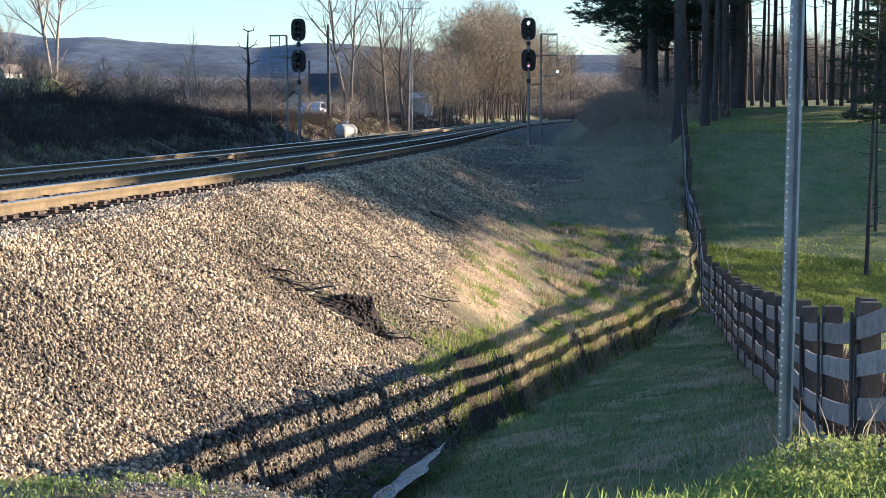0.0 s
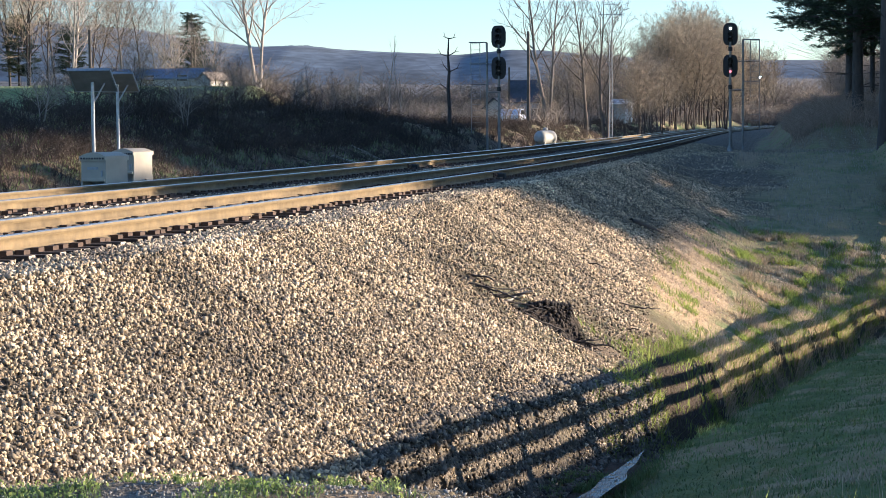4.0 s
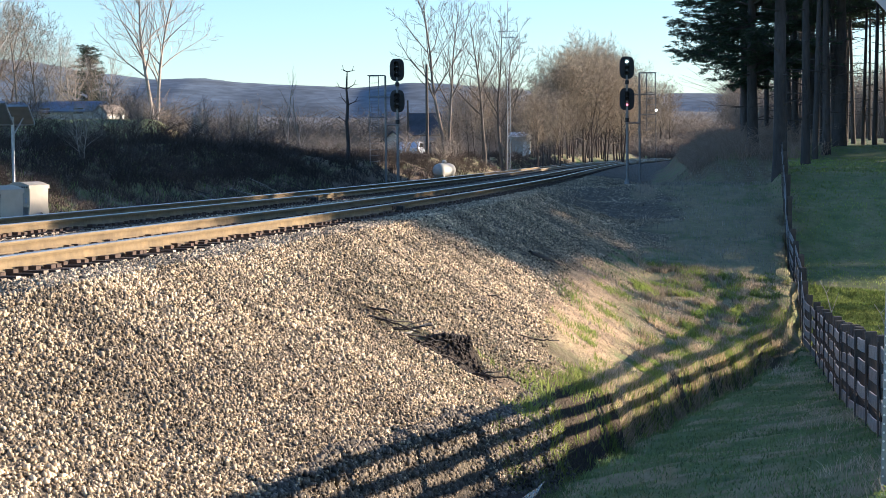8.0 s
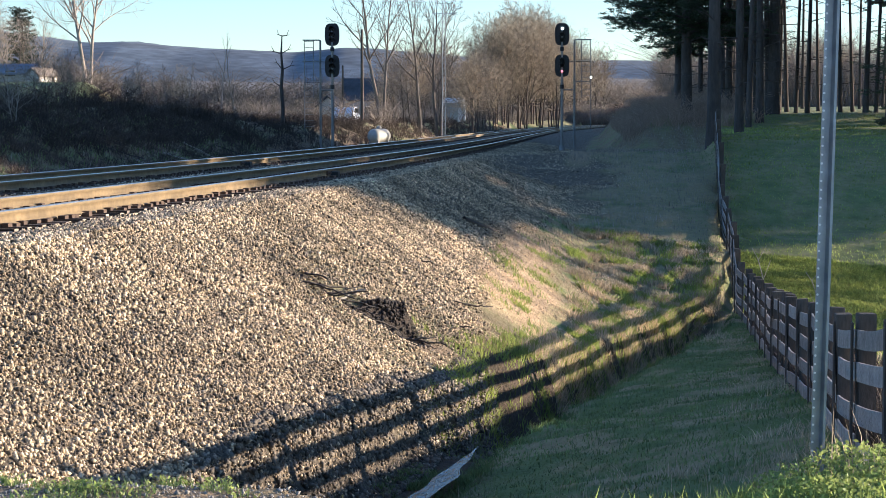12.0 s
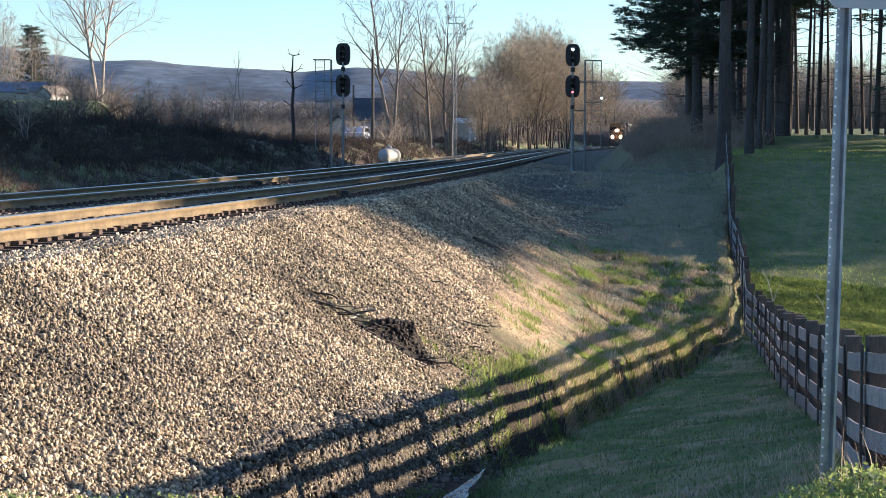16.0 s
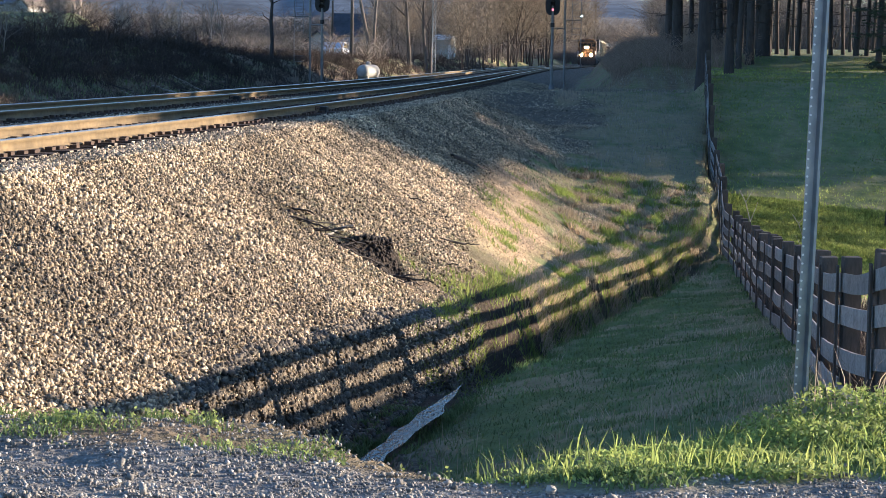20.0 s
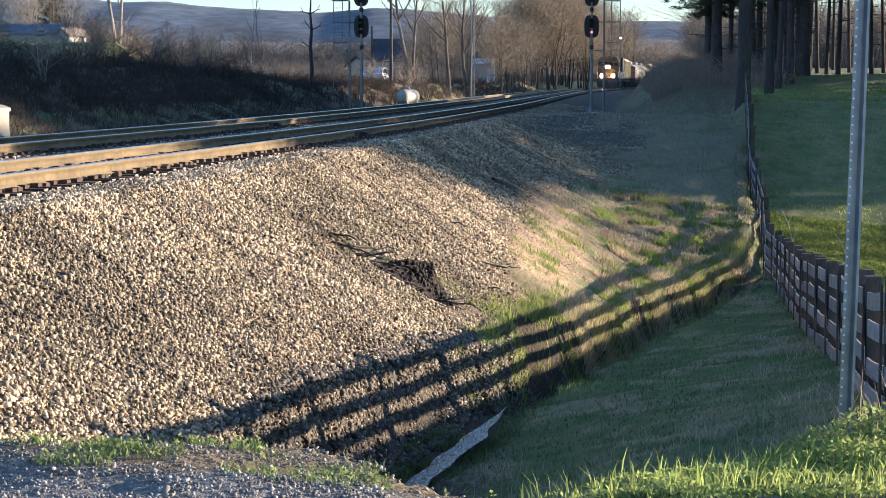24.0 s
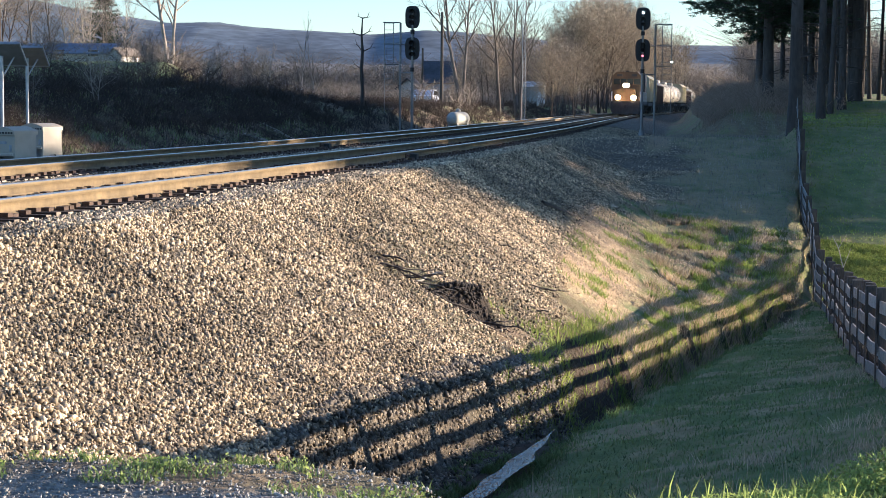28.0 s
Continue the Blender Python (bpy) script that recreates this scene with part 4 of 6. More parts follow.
def verge():
    x, y = rng.uniform(0.3, 5.0, 80000), rng.uniform(7.1, 10.3, 80000)
    lump = step(fbm(x * 2.6, y * 2.6), 0.3, 0.8) * step(x, 0.3, 2.0)
    top = 0.02 + 0.05 * lump + 0.20 * (0.3 + 0.7 * lump) * np.exp(-((y - verge_edge(x) + 0.25) / 0.45) ** 2) * step(x, 0.5, 2.2)
    # taller weeds at the far right are unseen, added to shade the verge
    top = np.maximum(top, 0.30 * (0.5 + 0.5 * lump) * step(x, 2.7, 3.2))
    m = rng.random(len(x)) < (0.15 + 0.85 * step(x, 0.6, 1.5)) * step(fbm(x * 1.9 + 7, y * 1.9), 0.3, 0.45)
    m &= (y < verge_edge(x) + 0.3) & (y > gravel_edge(x) - 0.05 + 0.2 * fbm(x * 4, y * 4))
    x, y, top = x[m], y[m], top[m]
    u = rng.random(len(x)) ** 0.6
    leaves("verge_weeds", x, y, height(x, y) + top * u, 0.026, LEAF, "sunlit yellow-green leafy weeds on the road verge")
    x, y = rng.uniform(0.3, 5.0, 7000), rng.uniform(7.2, 10.6, 7000)
    m = (y < verge_edge(x) + 0.5) & (y > gravel_edge(x)) & (rng.random(len(x)) < 0.3 + 0.7 * step(x, 0.8, 1.8))
    x, y = x[m], y[m]
    blades("verge_grass", x, y, 0.05, 0.17, 0.008, PASTURE, "green grass blades among the verge weeds", 0.6)
    x, y = rng.uniform(2.0, 3.0, 70), rng.uniform(9.0, 10.0, 70)
    blades("verge_stalks", x, y, 0.25, 0.6, 0.007, DRYGRASS, "dry seed stalks standing in the verge", 0.4)
    x = rng.uniform(-4.5, 1.2, 17000)
    u = rng.uniform(-0.25, 1.15, len(x))
    y = gravel_edge(x) + u * (road_crest(x) - gravel_edge(x) + 0.06)
    patch = step(fbm(x * 3.2 + 3, y * 3.2), 0.52, 0.66) * (0.35 + 0.65 * step(u, 0.1, 0.7))
    m = rng.random(len(x)) < 1.2 * patch
    x, y = x[m], y[m]
    blades("edge_grass", x, y, 0.02, 0.07, 0.007, GRASS, "low green weeds along the gravel edge", 0.9)
    h = rng.random(len(x)) < 0.5
    leaves("edge_weeds", x[h], y[h], height(x[h], y[h]) + 0.05 * rng.random(h.sum()), 0.022, LEAF, "small leafy weeds along the gravel edge")


verge()
# dead stems standing on the near slope
x, y = region(700, -0.5, 4.5, 11.5, 20, False)
m = (x > ditch_x(y) + 0.5)
blades("dead_stems", x[m], y[m], 0.12, 0.42, 0.005, DRYGRASS, "thin dead stems standing on the slope", 0.5)


# ---- water in the ditch ----
def water():
    m = bpy.data.materials.new("ditch water")
    m.use_nodes = True
    nt = m.node_tree
    bs = nt.nodes["Principled BSDF"]
    bs.inputs["Base Color"].default_value = (0.10, 0.105, 0.10, 1)
    bs.inputs["Roughness"].default_value = 0.2
    n = nt.nodes.new("ShaderNodeTexNoise")
    n.inputs["Scale"].default_value = 42
    b = nt.nodes.new("ShaderNodeBump")
    b.inputs["Strength"].default_value, b.inputs["Distance"].default_value = 1.0, 0.035
    nt.links.new(n.outputs[0], b.inputs["Height"])
    nt.links.new(b.outputs[0], bs.inputs["Normal"])
    bm = bmesh.new()
    prev = None
    for i in range(58):
        y = 16 + 0.15 * i
        xd, zd = float(ditch_x(y)) + 0.40 - 0.012 * (y - 16), float(ditch_z(20)) + 0.035
        k = max(0.02, min(1.0, (24.4 - y) / 2.0))
        a, b = 0.10 * k * (0.6 + 0.8 * float(vnoise(y * 1.7, 5.0))), 0.13 * k * (0.6 + 0.7 * float(vnoise(y * 1.7, 9.0)))
        q = [bm.verts.new((xd - a, y, zd)), bm.verts.new((xd + b, y, zd))]
        if prev:
            bm.faces.new((prev[0], prev[1], q[1], q[0]))
        prev = q
    tagged(link("water", bm, m), "narrow strip of still water in the ditch", "water", kind="structure")


water()
# weeds hanging over the water
y = rng.uniform(15.5, 24, 130)
x = ditch_x(y) + 0.17 - 0.65 * rng.random(130)
clumps("ditch_weeds", x, y, 60, 0.05, 0.15, 0.012, GRASS, "dark green weeds at the edge of the ditch water", 0.08)
y = rng.uniform(15.5, 24, 40)
x = ditch_x(y) + 0.50 + 0.2 * rng.random(40)
clumps("ditch_weeds", x, y, 40, 0.04, 0.12, 0.010, GRASS, "dark green weeds at the edge of the ditch water", 0.07)

# ---- trees ----
def prisms(segs, sides):
    """Tapered tubes for rows of (ax, ay, az, bx, by, bz, r0, r1)."""
    segs = np.asarray(segs, float)
    a, b, r0, r1 = segs[:, 0:3], segs[:, 3:6], segs[:, 6], segs[:, 7]
    d = b - a
    d /= np.maximum(np.linalg.norm(d, axis=1)[:, None], 1e-6)
    ref = np.where(np.abs(d[:, 2:3]) > 0.9, np.array([[1.0, 0, 0]]), np.array([[0, 0, 1.0]]))
    u = np.cross(d, ref)
    u /= np.linalg.norm(u, axis=1)[:, None]
    w = np.cross(d, u)
    n = len(segs)
    v = np.zeros((n, 2 * sides, 3))
    for k in range(sides):
        t = 2 * np.pi * k / sides
        o = u * np.cos(t) + w * np.sin(t)
        v[:, k] = a + o * r0[:, None]
        v[:, sides + k] = b + o * r1[:, None]
    f = np.array([(k, (k + 1) % sides, sides + (k + 1) % sides, sides + k) for k in range(sides)])
    f = (f[None] + (np.arange(n) * 2 * sides)[:, None, None]).reshape(-1, 4)
    return v.reshape(-1, 3), f


def put(t, x, y, turn=0.0, size=1.0, sink=0.15):
    t.matrix_world = pose(x, y, float(height(x, y, False)) - sink, 0, 0, turn)
    t.scale = (size, size, size)
    return t


def again(t, x, y, turn, size, sink=0.15):
    c = copy_thing(t, pose(x, y, float(height(x, y, False)) - sink, 0, 0, turn))
    c.scale = (size, size, size)
    return c


def pine(seed, tall, r, base, label, reach=3.4, sparse=1.0, drop=0.0, more=0):
    """A pine with a long bare trunk, dead stubs and flat sprays of needles."""
    R = np.random.default_rng(seed)
    t = thing("pine_tree", label, "tree")
    seg, thin, cl = [], [], []
    n = 12
    p = np.array([0, 0, -0.5])
    lean = R.normal(0, 0.012, 2)
    pts = []
    for i in range(n + 1):
        u = i / n
        pts.append((np.array([lean[0] * u * tall + 0.05 * math.sin(3 * u + seed), lean[1] * u * tall, -0.5 + u * (tall + 0.5)]), r * (1 - 0.8 * u) * (1.25 if i == 0 else 1)))
    for (a, ra), (b, rb) in zip(pts, pts[1:]):
        seg.append((*a, *b, ra, rb))
    z = 1.5
    while z < tall - 0.3:
        u = (z + 0.5) / (tall + 0.5)
        c = np.array([np.interp(u, np.linspace(0, 1, n + 1), [q[0][0] for q in pts]), np.interp(u, np.linspace(0, 1, n + 1), [q[0][1] for q in pts]), z])
        live = z > base
        for k in range((R.integers(2, 5) + more) if live else R.integers(0, 3)):
            a = R.uniform(0, 2 * math.pi)
            L = (reach * min(1.0, 0.45 + 0.3 * (z - base)) * (1.05 - 0.75 * (z - base) / max(tall - base, 1)) * R.uniform(0.6, 1.15)) if live else R.uniform(0.3, 1.8)
            way = np.array([math.cos(a), math.sin(a), R.uniform(-0.12, 0.38) - drop])
            e = c + way * L
            thin.append((*c, *e, 0.05 if live else 0.03, 0.012))
            if live:
                for j in range(int(L * 6 * sparse) + 2):
                    w = R.uniform(0.2, 1.03)
                    q = c + way * L * w
                    o = q + np.array([R.normal(0, 0.30), R.normal(0, 0.30), R.normal(-0.03, 0.11)])
                    cl.append(o)
                    if j % 3 == 0:
                        thin.append((*q, *o, 0.012, 0.005))
            else:
                for j in range(2):
                    w = R.uniform(0.3, 1)
                    q = c + way * L * w
                    thin.append((*q, *(q + R.normal(0, 0.35, 3)), 0.012, 0.006))
        z += R.uniform(0.35, 0.7) if live else R.uniform(0.4, 0.9)
    v, f = prisms(seg, 10)
    raw("trunk", v, f, BARK, t, True)
    v, f = prisms(thin, 4)
    tagged(raw("limb_tangle", v, f, BARK, t), kind="stuff")
    if cl:
        cl = np.array(cl)
        m = 26
        c = np.repeat(cl, m, 0) + R.normal(0, 1, (len(cl) * m, 3)) * np.array([0.09, 0.09, 0.02])
        d = R.normal(0, 1, (len(c), 3)) * np.array([1, 1, 0.3])
        d /= np.linalg.norm(d, axis=1)[:, None]
        L = R.uniform(0.12, 0.24, len(c))
        side = np.cross(d, R.normal(0, 1, (len(c), 3)))
        side /= np.maximum(np.linalg.norm(side, axis=1)[:, None], 1e-6)
        a = c + d * 0.03
        e = c + d * L[:, None]
        v = np.stack([a + side * 0.026, a - side * 0.026, e], 1).reshape(-1, 3)
        raw("needles", v, np.arange(len(v)).reshape(-1, 3), NEEDLE, t)
    return t


def at_ray(tan, y):
    return tan * y, y


# woods beside the field
P1 = put(pine(1, 19, 0.30, 7.0, "tall dark pine with a bare trunk beside the fence"), *at_ray(0.161, 76))
P2 = put(pine(2, 20, 0.20, 8.5, "tall dark pine with a long bare trunk"), *at_ray(0.1745, 84), 40)
P3 = put(pine(3, 18, 0.15, 9.0, "slender dark pine with dead lower branches"), *at_ray(0.1795, 90), 90)
P4 = put(pine(4, 16, 0.30, 3.6, "dark conifer with low spreading limbs and flat sprays", 5.2, 1.5, 0.0, 3), *at_ray(0.148, 95), 10)
P5 = put(pine(5, 16, 0.28, 3.6, "dark conifer with drooping limbs beside the line", 4.6, 1.5, 0.1, 3), *at_ray(0.143, 108), 200)
P6 = put(pine(6, 18, 0.045, 6.1, "tall dark pine with a full crown, added beside the view to cast shade", 4.2, 1.8, 0.0, 5), *at_ray(0.29, 112), 60)
P7 = put(pine(7, 8.0, 0.03, 6.1, "unseen young pine added to cast shade, flat crown on a bare stem", 2.3, 3.2, 0.0, 7), *at_ray(0.3, 118), 60)
_w = random.Random(5)
for tan, y, src in ((0.186, 92, P2), (0.190, 104, P3), (0.1925, 96, P1), (0.169, 98, P2), (0.177, 110, P1), (0.183, 118, P3), (0.155, 118, P2), (0.200, 128, P3), (0.2045, 122, P3), (0.2105, 118, P3),
                    (0.2165, 130, P3), (0.228, 116, P3), (0.2345, 128, P3), (0.241, 104, P3), (0.2465, 116, P3), (0.253, 92, P3), (0.2705, 84, P2), (0.262, 132, P3), (0.266, 110, P3), (0.224, 150, P3),
                    (0.208, 150, P3), (0.238, 148, P3), (0.25, 155, P3), (0.195, 150, P3), (0.147, 130, P1), (0.163, 140, P3), (0.172, 150, P2), (0.258, 150, P2), (0.28, 120, P1), (0.285, 100, P2),
                    (0.30, 130, P3), (0.31, 105, P1)):
    again(src, *at_ray(tan, y), _w.uniform(0, 360), _w.uniform(0.85, 1.1))
for i in range(22):
    again(P3, *at_ray(_w.uniform(0.164, 0.196), _w.uniform(88, 150)), _w.uniform(0, 360), _w.uniform(0.8, 1.1))
again(P3, *at_ray(0.2605, 57), 30, 0.5)
again(P3, *at_ray(0.2655, 62), 130, 0.45)
# the woods go on beyond the field: unseen pines, added to shade the line
def crown_at(src, base, x, y, z):
    """A copy sized so that its crown begins at the level z."""
    again(src, x, y, _w.uniform(0, 360), (z - float(height(x, y, False))) / base)


for i in range(22):
    x, y = 42 + _w.uniform(-1, 1), 50.2 + 0.8 * i
    low = float(np.interp(y, [49, 52.8, 54.9, 57.8, 61, 64, 66.5, 68], [7, 5.7, 5.2, 4.6, 4.1, 3.4, 2.6, 2.0]))
    crown_at(P7, 6.1, x, y, low + 0.9)
    if low < 5.3:
        crown_at(P7, 6.1, x + 1.5, y, 5.5)
        crown_at(P7, 6.1, x + 3.0, y + 0.4, 6.2)
for i in range(26):
    x = 38.5 + 8.0 * (i % 2) + _w.uniform(-2, 2)
    y = 68.6 + 0.27 * (x - 42) + 1.9 * i
    again((P4, P5)[i % 2], x, y, _w.uniform(0, 360), 0.5 if y < 72 else _w.uniform(0.95, 1.1))
for i in range(24):
    crown_at(P6, 6.1, 54 + _w.uniform(-2, 2), 61 + 1.6 * i, 11.8)

# unseen low young conifers, added at the foot of the woods to shade the field
for i in range(34):
    y = 68 + 1.55 * i + _w.uniform(-0.5, 0.5)
    again((P4, P5)[i % 2], max(0.29 * y + 2.2, 31.0) + _w.uniform(-1, 2), y, _w.uniform(0, 360), _w.uniform(0.26, 0.4))
# more conifers added out of view, to shade the cut slope across the line
for i in range(14):
    y = 104 + 1.6 * i
    again((P4, P5)[i % 2], 0.3 * y + 4 + _w.uniform(-2, 4), y, _w.uniform(0, 360), _w.uniform(0.8, 1.05))

# bare trees left of the line
def limbs(R, p, d, L, r, level, top, out, ang, counts, up, base=0.25, ratio=0.55):
    """A branch with side branches set round it at a set angle."""
    n = (8, 5, 4, 3)[min(level, 3)]
    pts = [(p.copy(), d.copy(), r)]
    for i in range(n):
        d = d + R.normal(0, 0.05 + 0.05 * level, 3) + np.array([0, 0, up * (0.3 if level == 0 else 1.0)]) / n
        d /= np.linalg.norm(d)
        q = p + d * L / n
        rr = r * (1 - 0.85 * (i + 1) / n)
        out[0 if level <= 1 else 1].append((*p, *q, pts[-1][2], rr))
        p = q
        pts.append((p.copy(), d.copy(), rr))
    if level >= top:
        return
    turn = R.uniform(0, 6.3)
    for c in range(counts[level]):
        t = base + (0.98 - base) * (c + R.uniform(0, 0.9)) / counts[level]
        i = min(int(t * n), n - 1)
        q = pts[i][0] + (pts[i + 1][0] - pts[i][0]) * (t * n - i)
        dd, rr = pts[i][1], max(pts[i][2] * R.uniform(0.4, 0.6), 0.006)
        a = np.cross(dd, (0.3, 0.9, 0.2))
        a /= np.linalg.norm(a)
        b = np.cross(dd, a)
        turn += 2.4 + R.uniform(-0.5, 0.5)
        th = ang * R.uniform(0.65, 1.25)
        w = dd * math.cos(th) + (a * math.cos(turn) + b * math.sin(turn)) * math.sin(th)
        limbs(R, q, w, L * ratio * R.uniform(0.7, 1.15) * (1.1 - 0.62 * t), rr, level + 1, top, out, ang * 1.05, counts, up, 0.15, ratio)


def limb_tree(seed, tall, r, label, bark, twig, stems=1, ang=0.62, counts=(15, 7, 5), up=0.35, thin=0.012, base=0.28, ratio=0.5, lean=0.1):
    """A leafless tree with a leading trunk and ascending limbs."""
    R = np.random.default_rng(seed)
    out = ([], [])
    for k in range(stems):
        way = np.array([lean * (k - (stems - 1) / 2) * 2 + R.normal(0, 0.02), R.normal(0, 0.05), 1.0])
        limbs(R, np.array([0.2 * k, 0, -0.3]), way / np.linalg.norm(way), tall * (1 - 0.12 * k), r * (1 - 0.15 * k), 0, len(counts), out, ang, counts, up, base, ratio)
    t = thing("bare_tree", label, "tree")
    v, f = prisms(out[0], 6)
    raw("trunk", v, f, bark, t, True)
    fine = np.array(out[1])
    fine[:, 6:] = np.maximum(fine[:, 6:], thin)
    v, f = prisms(fine, 3)
    raw("crown", v, f, twig, t)
    return t


T1 = put(limb_tree(21, 10.8, 0.15, "tall pale bare tree with two stems on the crest", PALEBARK, PALEBARK, 2, 0.68, (18, 7, 5), 0.3, 0.008, 0.28, 0.52, 0.04), *at_ray(-0.164, 165), 0, 1.4)
T2 = put(limb_tree(22, 12.5, 0.17, "tall bare tree with forked limbs beside the line", GREYBARK, GREYBARK, 2, 0.6, (13, 6, 5), 0.25, 0.010, 0.35, 0.46, 0.04), *at_ray(-0.0115, 166), 0, 1.2)
T3 = put(limb_tree(23, 11.0, 0.15, "bare grey tree with spreading limbs", GREYBARK, GREYBARK, 1, 0.7, (13, 6, 5), 0.2, 0.010, 0.35, 0.5), *at_ray(0.0085, 170), 0, 1.2)
T4 = put(limb_tree(24, 11, 0.15, "pale-trunked bare tree leaning over the shed", GREYBARK, GREYBARK, 2, 0.62, (12, 6, 5), 0.2, 0.010, 0.3, 0.5, 0.05), *at_ray(0.0178, 168), 0, 1.2)
def snag():
    t = thing("dead_tree", "dark dead snag with broken limb stubs", "tree")
    a = [(0, 0, -0.3), (0.05, 0, 1.2), (-0.03, 0, 2.4), (0.03, 0.05, 3.4), (-0.03, 0, 4.3), (0.02, 0, 5.3)]
    r = [0.13, 0.11, 0.10, 0.085, 0.06, 0.03]
    v, f = prisms([(*p, *q, r0, r1) for p, q, r0, r1 in zip(a, a[1:], r, r[1:])], 8)
    raw("trunk", v, f, BARK, t, True)
    for i, (p, way) in enumerate(((2, (-0.5, 0.1, 0.35)), (3, (0.55, 0, 0.25)), (3, (-0.4, 0.2, 0.5)), (4, (-0.5, 0, 0.15)), (4, (0.5, 0.1, 0.3)), (5, (-0.25, 0, 0.1)), (5, (0.35, 0, 0.05)))):
        q = np.array(a[p]) + np.array(way) * 0.8
        v, f = prisms([(*a[p], *q, 0.04, 0.022), (*q, *(q + np.array([way[0] * 0.3, 0, 0.3])), 0.022, 0.008), (*q, *(q + np.array([way[0] * 0.5, 0.1, 0.05])), 0.02, 0.006)], 6)
        raw("limb", v, f, BARK, t)
    return t


SNAG = put(snag(), *at_ray(-0.063, 110))
for k, (tan, tall) in enumerate(((-0.095, 5.6), (-0.087, 4.6), (-0.112, 4.2), (-0.128, 3.6))):
    put(limb_tree(61 + k, tall, 0.05, "slender pale bare sapling on the crest", PALEBARK, PALEBARK, 1, 0.4, (14, 5), 0.3, 0.005, 0.2, 0.3), *at_ray(tan, 112))
def canopy(tan, y):
    """A size that keeps the far woods level with their outline."""
    return float(np.interp(tan, [-0.05, 0.018, 0.022, 0.042, 0.048, 0.064, 0.08, 0.10, 0.13, 0.16], [0.015, 0.02, 0.03, 0.034, 0.05, 0.054, 0.044, 0.036, 0.034, 0.034])) * y / 16.0


W = [limb_tree(30 + i, 15, 0.14, "bare brown woodland tree with fine twigs", WOODBARK, (TWIG, BUDS, TWIG, BUDS, TWIG)[i], 1 + i % 2, 0.72, (16, 8, 6), 0.25, 0.016, 0.22, 0.58, 0.07) for i in range(5)]
_n = 0
for i in range(150):
    y = 160 + 380 * _w.random() ** 1.2
    off = -TRACK_GAP - _w.uniform(8, 60 if y > 240 else 30)
    x = float(track_x(y)) + off
    if x / y < -0.045 or (x / y < 0.018 and i % 3):
        continue
    s = canopy(x / y, y) * _w.uniform(0.65, 1.1)
    if _n < 5:
        put(W[_n], x, y, _w.uniform(0, 360), s)
    else:
        again(W[_n % 5], x, y, _w.uniform(0, 360), s)
    _n += 1
for i in range(56):
    y = _w.uniform(190, 480)
    x = float(track_x(y)) + _w.uniform(9, 60)
    again(W[i % 5], x, y, _w.uniform(0, 360), canopy(x / y, y) * _w.uniform(0.7, 1.1))
for i in range(34):
    y = _w.uniform(260, 560)
    again(W[i % 5], _w.uniform(-0.22, -0.03) * y, y, _w.uniform(0, 360), _w.uniform(0.28, 0.45))
# trees on the rise by the long shed
for tan, y, src, s in ((-0.262, 170, T1, 1.1), (-0.235, 175, T3, 0.9), (-0.216, 180, T1, 0.75), (-0.205, 172, T1, 0.6), (-0.197, 176, T4, 0.6), (-0.19, 180, T1, 0.62), (-0.25, 190, W[1], 0.8), (-0.24, 200, W[2], 0.8),
                       (-0.225, 195, W[0], 0.8), (-0.275, 185, W[4], 0.9), (-0.285, 180, W[3], 1.0), (-0.295, 190, W[1], 1.0), (-0.27, 205, W[2], 1.0), (-0.305, 185, W[0], 1.0)):
    again(src, *at_ray(tan, y), _w.uniform(0, 360), s)
for tan, y, s in ((-0.263, 182, 0.42), (-0.198, 186, 0.5), (-0.29, 188, 0.5)):
    again(P4, *at_ray(tan, y), _w.uniform(0, 360), s)


for i in range(95):
    y = _w.uniform(330, 600)
    x = _w.uniform(0.06, 0.15) * y
    if abs(float(track_s(x, y)) + 2) > 11:
        again(W[i % 5], x, y, _w.uniform(0, 360), canopy(x / y, y) * _w.uniform(0.7, 1.15))


for i in range(30):
    y, tan = _w.uniform(172, 235), _w.uniform(-0.012, 0.05)
    if 0.0205 < tan < 0.0325:
        continue
    again(W[i % 5], tan * y, y, _w.uniform(0, 360), _w.uniform(0.4, 0.56) * y / 205)


for i in range(26):
    y = _w.uniform(270, 340)
    tan = _w.uniform(0.044, 0.082)
    again(W[(1, 3)[i % 2]], tan * y, y, _w.uniform(0, 360), canopy(tan, y) * _w.uniform(0.85, 1.1))


# ---- brush on the far slope and on the mound ----
def brush(name, n, place, tall, mat, label, twigs=10, r=0.012):
    x, y = place(n)
    z = height(x, y)
    k = twigs
    X, Y, Z = np.repeat(x, k), np.repeat(y, k), np.repeat(z, k)
    H = np.repeat(tall * rng.uniform(0.4, 1.2, n), k) * rng.uniform(0.5, 1.1, n * k)
    a = np.stack([X + rng.normal(0, 0.12, n * k), Y + rng.normal(0, 0.12, n * k), Z - 0.05], 1)
    m = a + np.stack([rng.normal(0, 0.22, n * k) * H, rng.normal(0, 0.22, n * k) * H, H * 0.55], 1)
    b = m + np.stack([rng.normal(0, 0.35, n * k) * H, rng.normal(0, 0.35, n * k) * H, H * 0.35], 1)
    q = m + np.stack([rng.normal(0, 0.45, n * k) * H, rng.normal(0, 0.45, n * k) * H, H * 0.25], 1)
    o = np.ones(n * k)
    segs = np.concatenate([np.column_stack([a, m, o * r, o * r * 0.7]), np.column_stack([m, b, o * r * 0.7, o * r * 0.25]), np.column_stack([m, q, o * r * 0.6, o * r * 0.25])])
    v, f = prisms(segs, 3)
    return tagged(raw(name, v, f, mat), label, "brush", kind="stuff")


